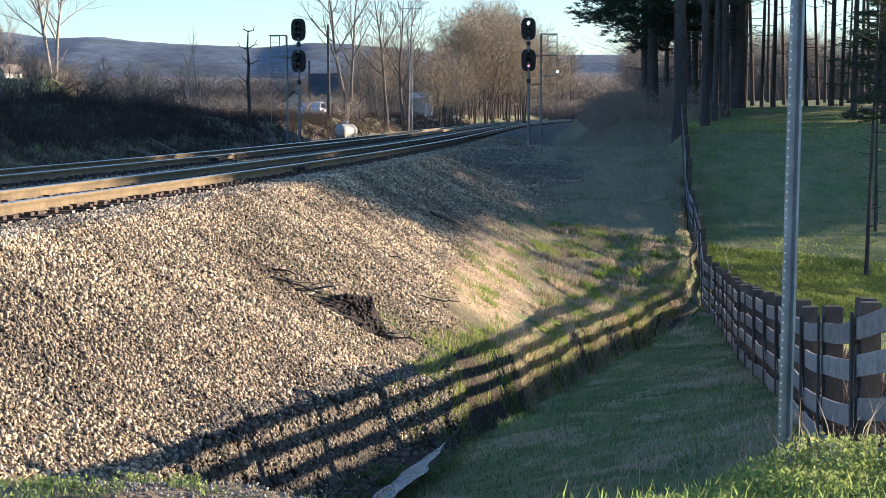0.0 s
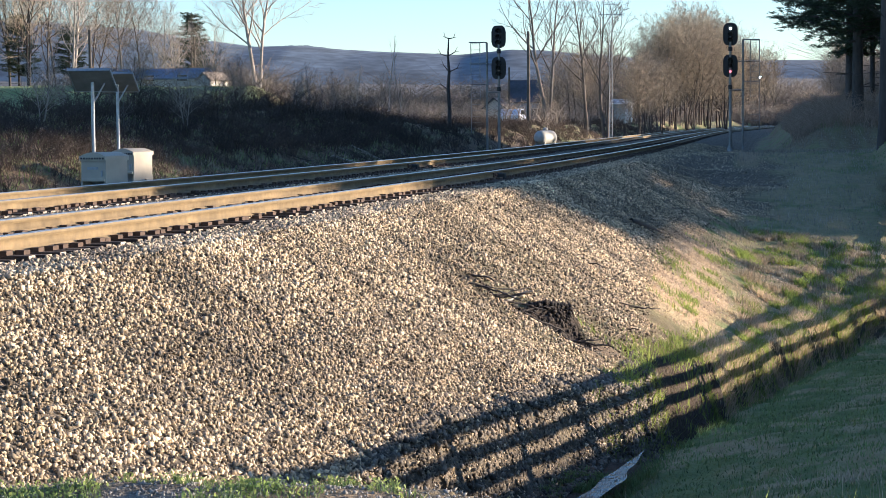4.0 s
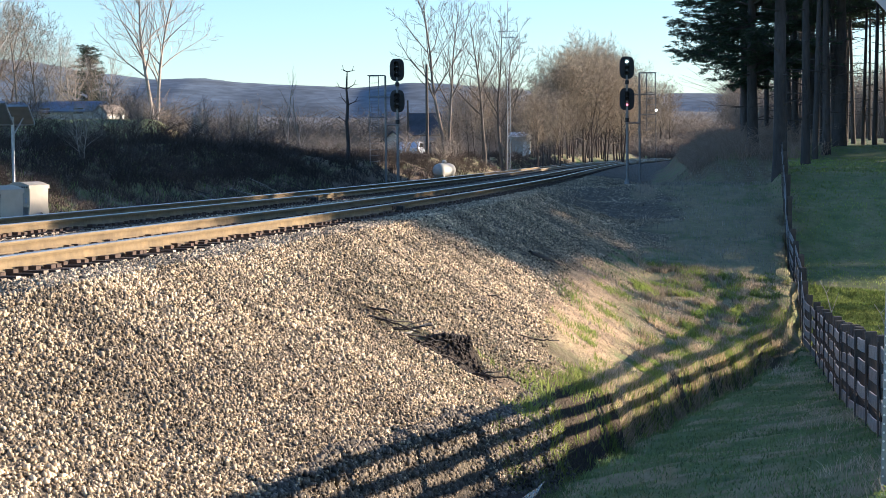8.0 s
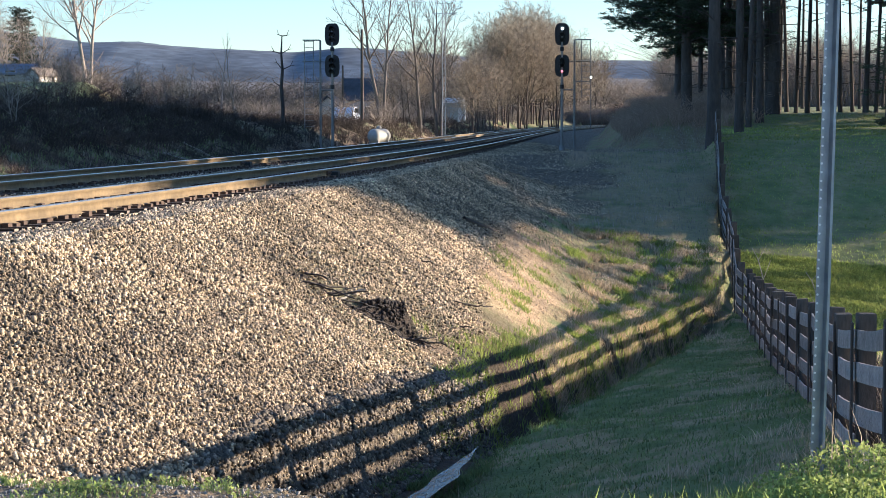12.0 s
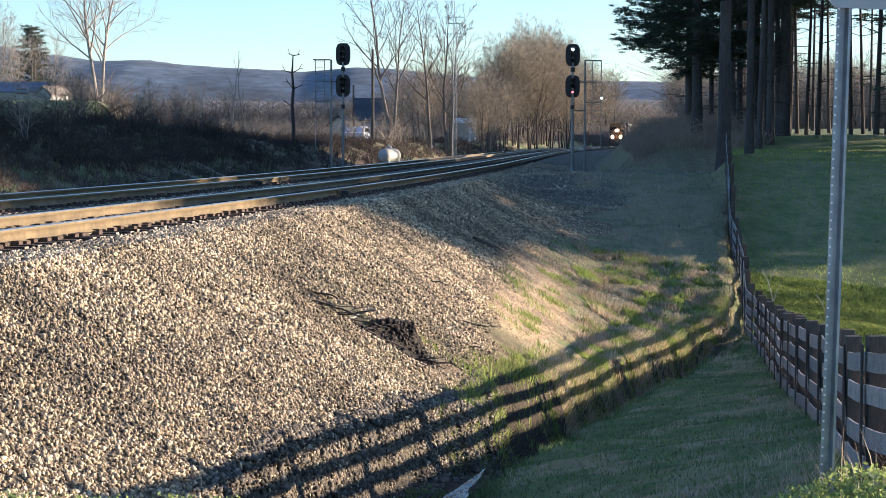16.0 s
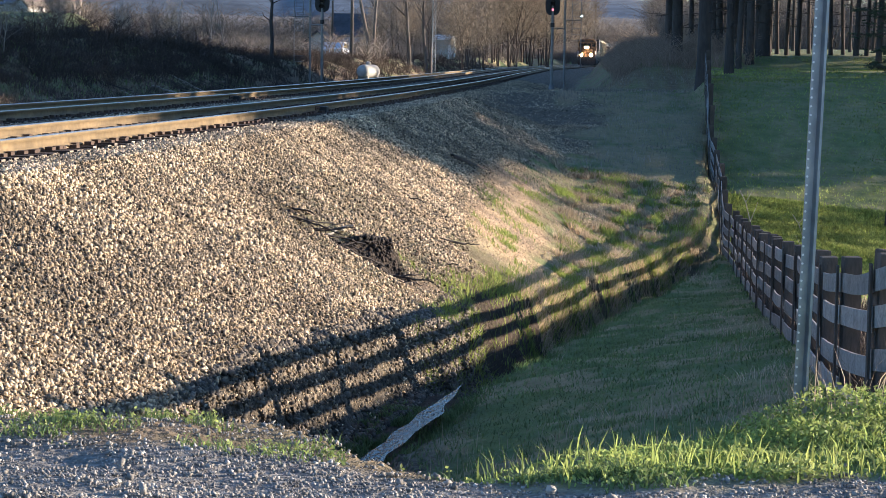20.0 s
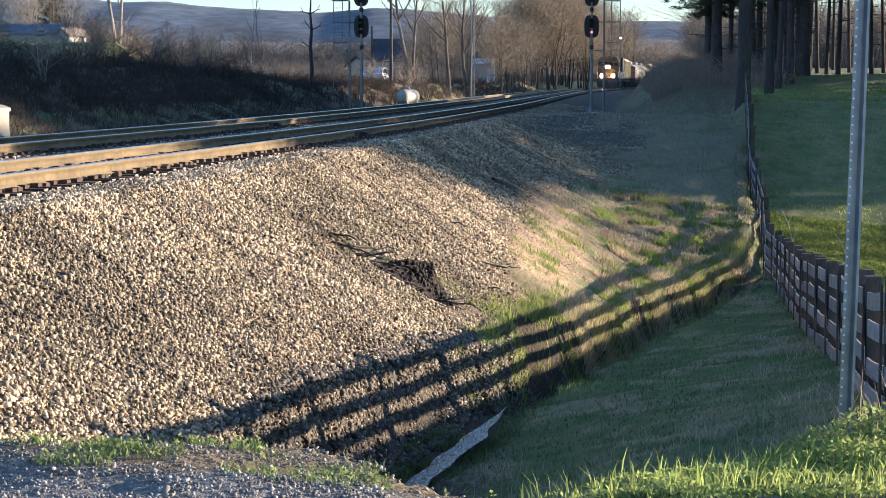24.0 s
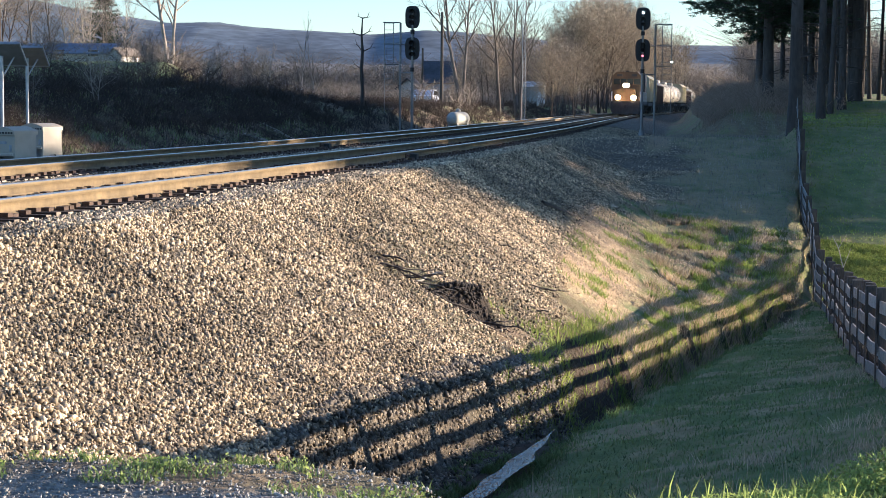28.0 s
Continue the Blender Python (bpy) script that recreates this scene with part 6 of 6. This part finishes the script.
def bogie(parent, y, axles, mat):
    bm = bmesh.new()
    half = 1.0 * (axles - 1)
    for s in (-1, 1):
        box(bm, s * 0.98 - 0.09, s * 0.98 + 0.09, y - half - 0.45, y + half + 0.45, 0.42, 0.78, 0.04)
    box(bm, -0.98, 0.98, y - 0.25, y + 0.25, 0.5, 0.85, 0.03)
    b = part("bogie", bm, mat, parent)
    for k in range(axles):
        yy = y - half + 2.0 * k
        for s in (-1, 1):
            bm = bmesh.new()
            tube(bm, (s * 0.70, yy, 0.47), (s * 0.83, yy, 0.47), 0.47, 0.47, 20)
            part("wheel", bm, LOCO_GREY, b)


def locomotive():
    lo = thing("locomotive", "grimy dark diesel freight locomotive with three headlights lit", "locomotive")
    def p(name, mat, *boxes, label=""):
        bm = bmesh.new()
        for b in boxes:
            box(bm, *b)
        return part(name, bm, mat, lo, label)
    p("deck", LOCO_GREY, (-1.53, 1.53, 0.35, 21.8, 1.15, 1.45, 0.02))
    p("pilot", LOCO_GREY, (-1.5, 1.5, 0.25, 0.6, 0.35, 1.5, 0.04))
    bm = bmesh.new()
    extrude(bm, [(-1.4, 0.15), (1.4, 0.15), (1.2, 0.75), (-1.2, 0.75)], -0.15, 0.3)
    part("plough", bm, LOCO_GREY, lo)
    bm = bmesh.new()
    extrude(bm, [(-0.95, 1.45), (0.95, 1.45), (0.95, 2.6), (0.75, 2.85), (-0.75, 2.85), (-0.95, 2.6)], 1.2, 3.0)
    part("nose", bm, LOCO_NOSE, lo)
    bm = bmesh.new()
    extrude(bm, [(-1.55, 1.45), (1.55, 1.45), (1.55, 4.1), (1.15, 4.55), (-1.15, 4.55), (-1.55, 4.1)], 2.9, 5.6)
    cab = part("cab", bm, LOCO_NOSE, lo)
    for x0, x1 in ((-1.4, -0.75), (-0.68, -0.05), (0.05, 0.68), (0.75, 1.4)):
        bm = bmesh.new()
        box(bm, x0, x1, 2.87, 2.93, 3.25, 3.85, 0.02)
        part("windscreen", bm, GLASS, cab)
    for s in (-1, 1):
        bm = bmesh.new()
        box(bm, s * 1.56 - 0.02, s * 1.56 + 0.02, 3.5, 5.0, 3.1, 3.9, 0.01)
        part("side_window", bm, GLASS, cab)
        bm = bmesh.new()
        box(bm, s * 0.78 - 0.3, s * 0.78 + 0.3, 2.84, 2.9, 4.1, 4.35, 0.02)
        part("number_board", bm, LOCO_GREY, cab)
    p("hood", LOCO_PAINT, (-0.95, 0.95, 5.6, 16.2, 1.45, 4.45, 0.1))
    p("radiator", LOCO_PAINT, (-1.45, 1.45, 16.2, 20.9, 2.4, 4.65, 0.12), (-0.95, 0.95, 16.2, 20.9, 1.45, 2.5, 0.02))
    for i in range(7):
        for s in (-1, 1):
            p("hood_door", LOCO_PAINT, (s * 0.965 - 0.02, s * 0.965 + 0.02, 6.0 + 1.4 * i, 7.2 + 1.4 * i, 1.7, 3.6, 0.01))
    p("exhaust", LOCO_GREY, (-0.3, 0.3, 9.5, 10.6, 4.45, 4.7, 0.03))
    p("horn", LOCO_GREY, (-0.2, 0.2, 3.6, 3.9, 4.55, 4.75, 0.03))
    p("fuel_tank", LOCO_GREY, (-1.4, 1.4, 8.2, 14.0, 0.4, 1.15, 0.15))
    for s in (-1, 1):
        bm = bmesh.new()
        tube(bm, (s * 1.5, 0.5, 2.45), (s * 1.5, 2.9, 2.45), 0.022, 0.022, 6)
        tube(bm, (s * 1.5, 5.7, 2.45), (s * 1.5, 21.6, 2.45), 0.022, 0.022, 6)
        part("handrail", bm, WHITE, lo)
        for y in (0.5, 1.3, 2.1, 6.5, 8.5, 10.5, 12.5, 14.5, 16.5, 18.5, 20.5):
            bm = bmesh.new()
            tube(bm, (s * 1.5, y, 1.45), (s * 1.5, y, 2.45), 0.02, 0.02, 6)
            part("stanchion", bm, WHITE, lo)
        for k in range(3):
            p("step", LOCO_GREY, (s * 1.3 - 0.2, s * 1.3 + 0.2, 0.62, 0.9, 0.45 + 0.3 * k, 0.48 + 0.3 * k))
        bm = bmesh.new()
        tube(bm, (s * 0.82, 0.2, 1.86), (s * 0.82, 0.45, 1.86), 0.19, 0.19, 16)
        dl = part("ditch_light", bm, LOCO_GREY, lo)
        bm = bmesh.new()
        tube(bm, (s * 0.82, 0.185, 1.86), (s * 0.82, 0.2, 1.86), 0.27, 0.27, 16)
        part("lens", bm, LAMP, dl, "glowing warm lens")
    bm = bmesh.new()
    box(bm, -0.32, 0.32, 1.1, 1.25, 3.0, 3.3, 0.04)
    box(bm, -0.32, 0.32, 1.2, 2.95, 2.8, 3.3, 0.04)
    hl = part("headlight", bm, LOCO_GREY, lo)
    for s in (-1, 1):
        bm = bmesh.new()
        tube(bm, (s * 0.15, 1.085, 3.15), (s * 0.15, 1.1, 3.15), 0.2, 0.2, 16)
        part("lens", bm, LAMP, hl, "glowing warm lens")
    p("coupler", LOCO_GREY, (-0.18, 0.18, -0.35, 0.3, 0.75, 1.1, 0.04))
    bogie(lo, 4.6, 3, LOCO_GREY)
    bogie(lo, 17.4, 3, LOCO_GREY)
    return lo


def hopper():
    h = thing("hopper_car", "tall cream covered hopper car with ribbed sides", "freight car", None, "freight cars")
    bm = bmesh.new()
    extrude(bm, [(-1.5, 1.5), (1.5, 1.5), (1.55, 4.2), (1.1, 4.6), (-1.1, 4.6), (-1.55, 4.2)], 1.0, 17.0)
    part("body", bm, CREAM, h)
    for i in range(13):
        for s in (-1, 1):
            bm = bmesh.new()
            box(bm, s * 1.57 - 0.05, s * 1.57 + 0.05, 1.5 + 1.25 * i, 1.62 + 1.25 * i, 1.5, 4.15)
            part("rib", bm, CREAM, h)
    for k in range(3):
        bm = bmesh.new()
        extrude(bm, [(-0.5, 0.5), (0.5, 0.5), (1.4, 1.5), (-1.4, 1.5)], 3.6 + 4.0 * k, 6.2 + 4.0 * k)
        part("chute", bm, LOCO_GREY, h)
    bm = bmesh.new()
    box(bm, -1.5, 1.5, 0, 18, 1.0, 1.3, 0.02)
    part("sill", bm, LOCO_GREY, h)
    bogie(h, 2.2, 2, LOCO_GREY)
    bogie(h, 15.8, 2, LOCO_GREY)
    return h


def tank_car():
    h = thing("tank_car", "pale grey-white railway tank car with a dark underframe", "freight car", None, "freight cars")
    bm = bmesh.new()
    lathe(bm, [(0.05, 0.6), (0.9, 0.75), (1.35, 1.1), (1.5, 1.6), (1.5, 16.0), (1.35, 16.5), (0.9, 16.85), (0.05, 17.0)], 28, pose(0, 0, 2.75, -90, 0, 0))
    part("tank", bm, TANKCAR, h, "", True)
    bm = bmesh.new()
    lathe(bm, [(0.5, 4.1), (0.5, 4.5), (0.35, 4.6)], 18, Matrix.Translation((0, 8.8, 0)))
    part("dome", bm, TANKCAR, h)
    for y in (4.5, 8.8, 13.1):
        bm = bmesh.new()
        lathe(bm, [(1.53, -0.06), (1.53, 0.06)], 28, pose(0, y, 2.75, -90, 0, 0))
        part("band", bm, LOCO_GREY, h)
    bm = bmesh.new()
    box(bm, -1.45, 1.45, 0, 3, 0.95, 1.25, 0.02)
    box(bm, -1.45, 1.45, 14.6, 17.6, 0.95, 1.25, 0.02)
    box(bm, -0.3, 0.3, 0, 17.6, 0.9, 1.2, 0.02)
    part("underframe", bm, LOCO_GREY, h)
    bogie(h, 2.2, 2, LOCO_GREY)
    bogie(h, 15.4, 2, LOCO_GREY)
    return h


def gondola():
    h = thing("gondola_car", "dark brown open gondola car", "freight car", None, "freight cars")
    for nm, b in (("side", (-1.55, -1.45, 0.2, 17.2, 1.2, 3.6)), ("side", (1.45, 1.55, 0.2, 17.2, 1.2, 3.6)), ("end", (-1.45, 1.45, 0.2, 0.3, 1.2, 3.6)), ("end", (-1.45, 1.45, 17.1, 17.2, 1.2, 3.6)),
                  ("floor", (-1.45, 1.45, 0.3, 17.1, 1.2, 1.3))):
        bm = bmesh.new()
        box(bm, *b)
        part(nm, bm, DARKCAR, h)
    for i in range(11):
        for s in (-1, 1):
            bm = bmesh.new()
            box(bm, s * 1.58 - 0.04, s * 1.58 + 0.04, 0.8 + 1.5 * i, 0.95 + 1.5 * i, 1.2, 3.55)
            part("rib", bm, DARKCAR, h)
    bogie(h, 2.2, 2, LOCO_GREY)
    bogie(h, 15.0, 2, LOCO_GREY)
    return h


LOCO, HOP, TNK, GON = locomotive(), hopper(), tank_car(), gondola()
TRAIN = [(LOCO, 0.0), (HOP, 23.2), (GON, 42.4), (TNK, 60.8)]
for _k, _o in ((TNK, 79.6), (TNK, 98.4), (HOP, 117.2), (GON, 136.4), (TNK, 154.8)):
    TRAIN.append((copy_thing(_k, Matrix.Identity(4)), _o))


def front_y(t):
    """Where the coupler stands: it gathers speed."""
    return float(np.interp(t, [0, 13.5, 16, 18, 20, 22.5, 24, 26, 28], [600, 402, 369, 351, 334, 299, 277, 241, 202]))


def place_on_track(y, length):
    a, b = Vector((float(track_x(y)), y)), Vector((float(track_x(y + length)), y + length))
    d = b - a
    return pose(a.x, a.y, RAIL, 0, 0, math.degrees(math.atan2(d.y, d.x)) - 90)


def motions():
    for ob, off in TRAIN:
        walk(ob, [(t, place_on_track(front_y(t) + off, 17.0)) for t in (0, 13.5, 16, 18, 20, 22.5, 24, 25, 26, 27, 28)])

motions()
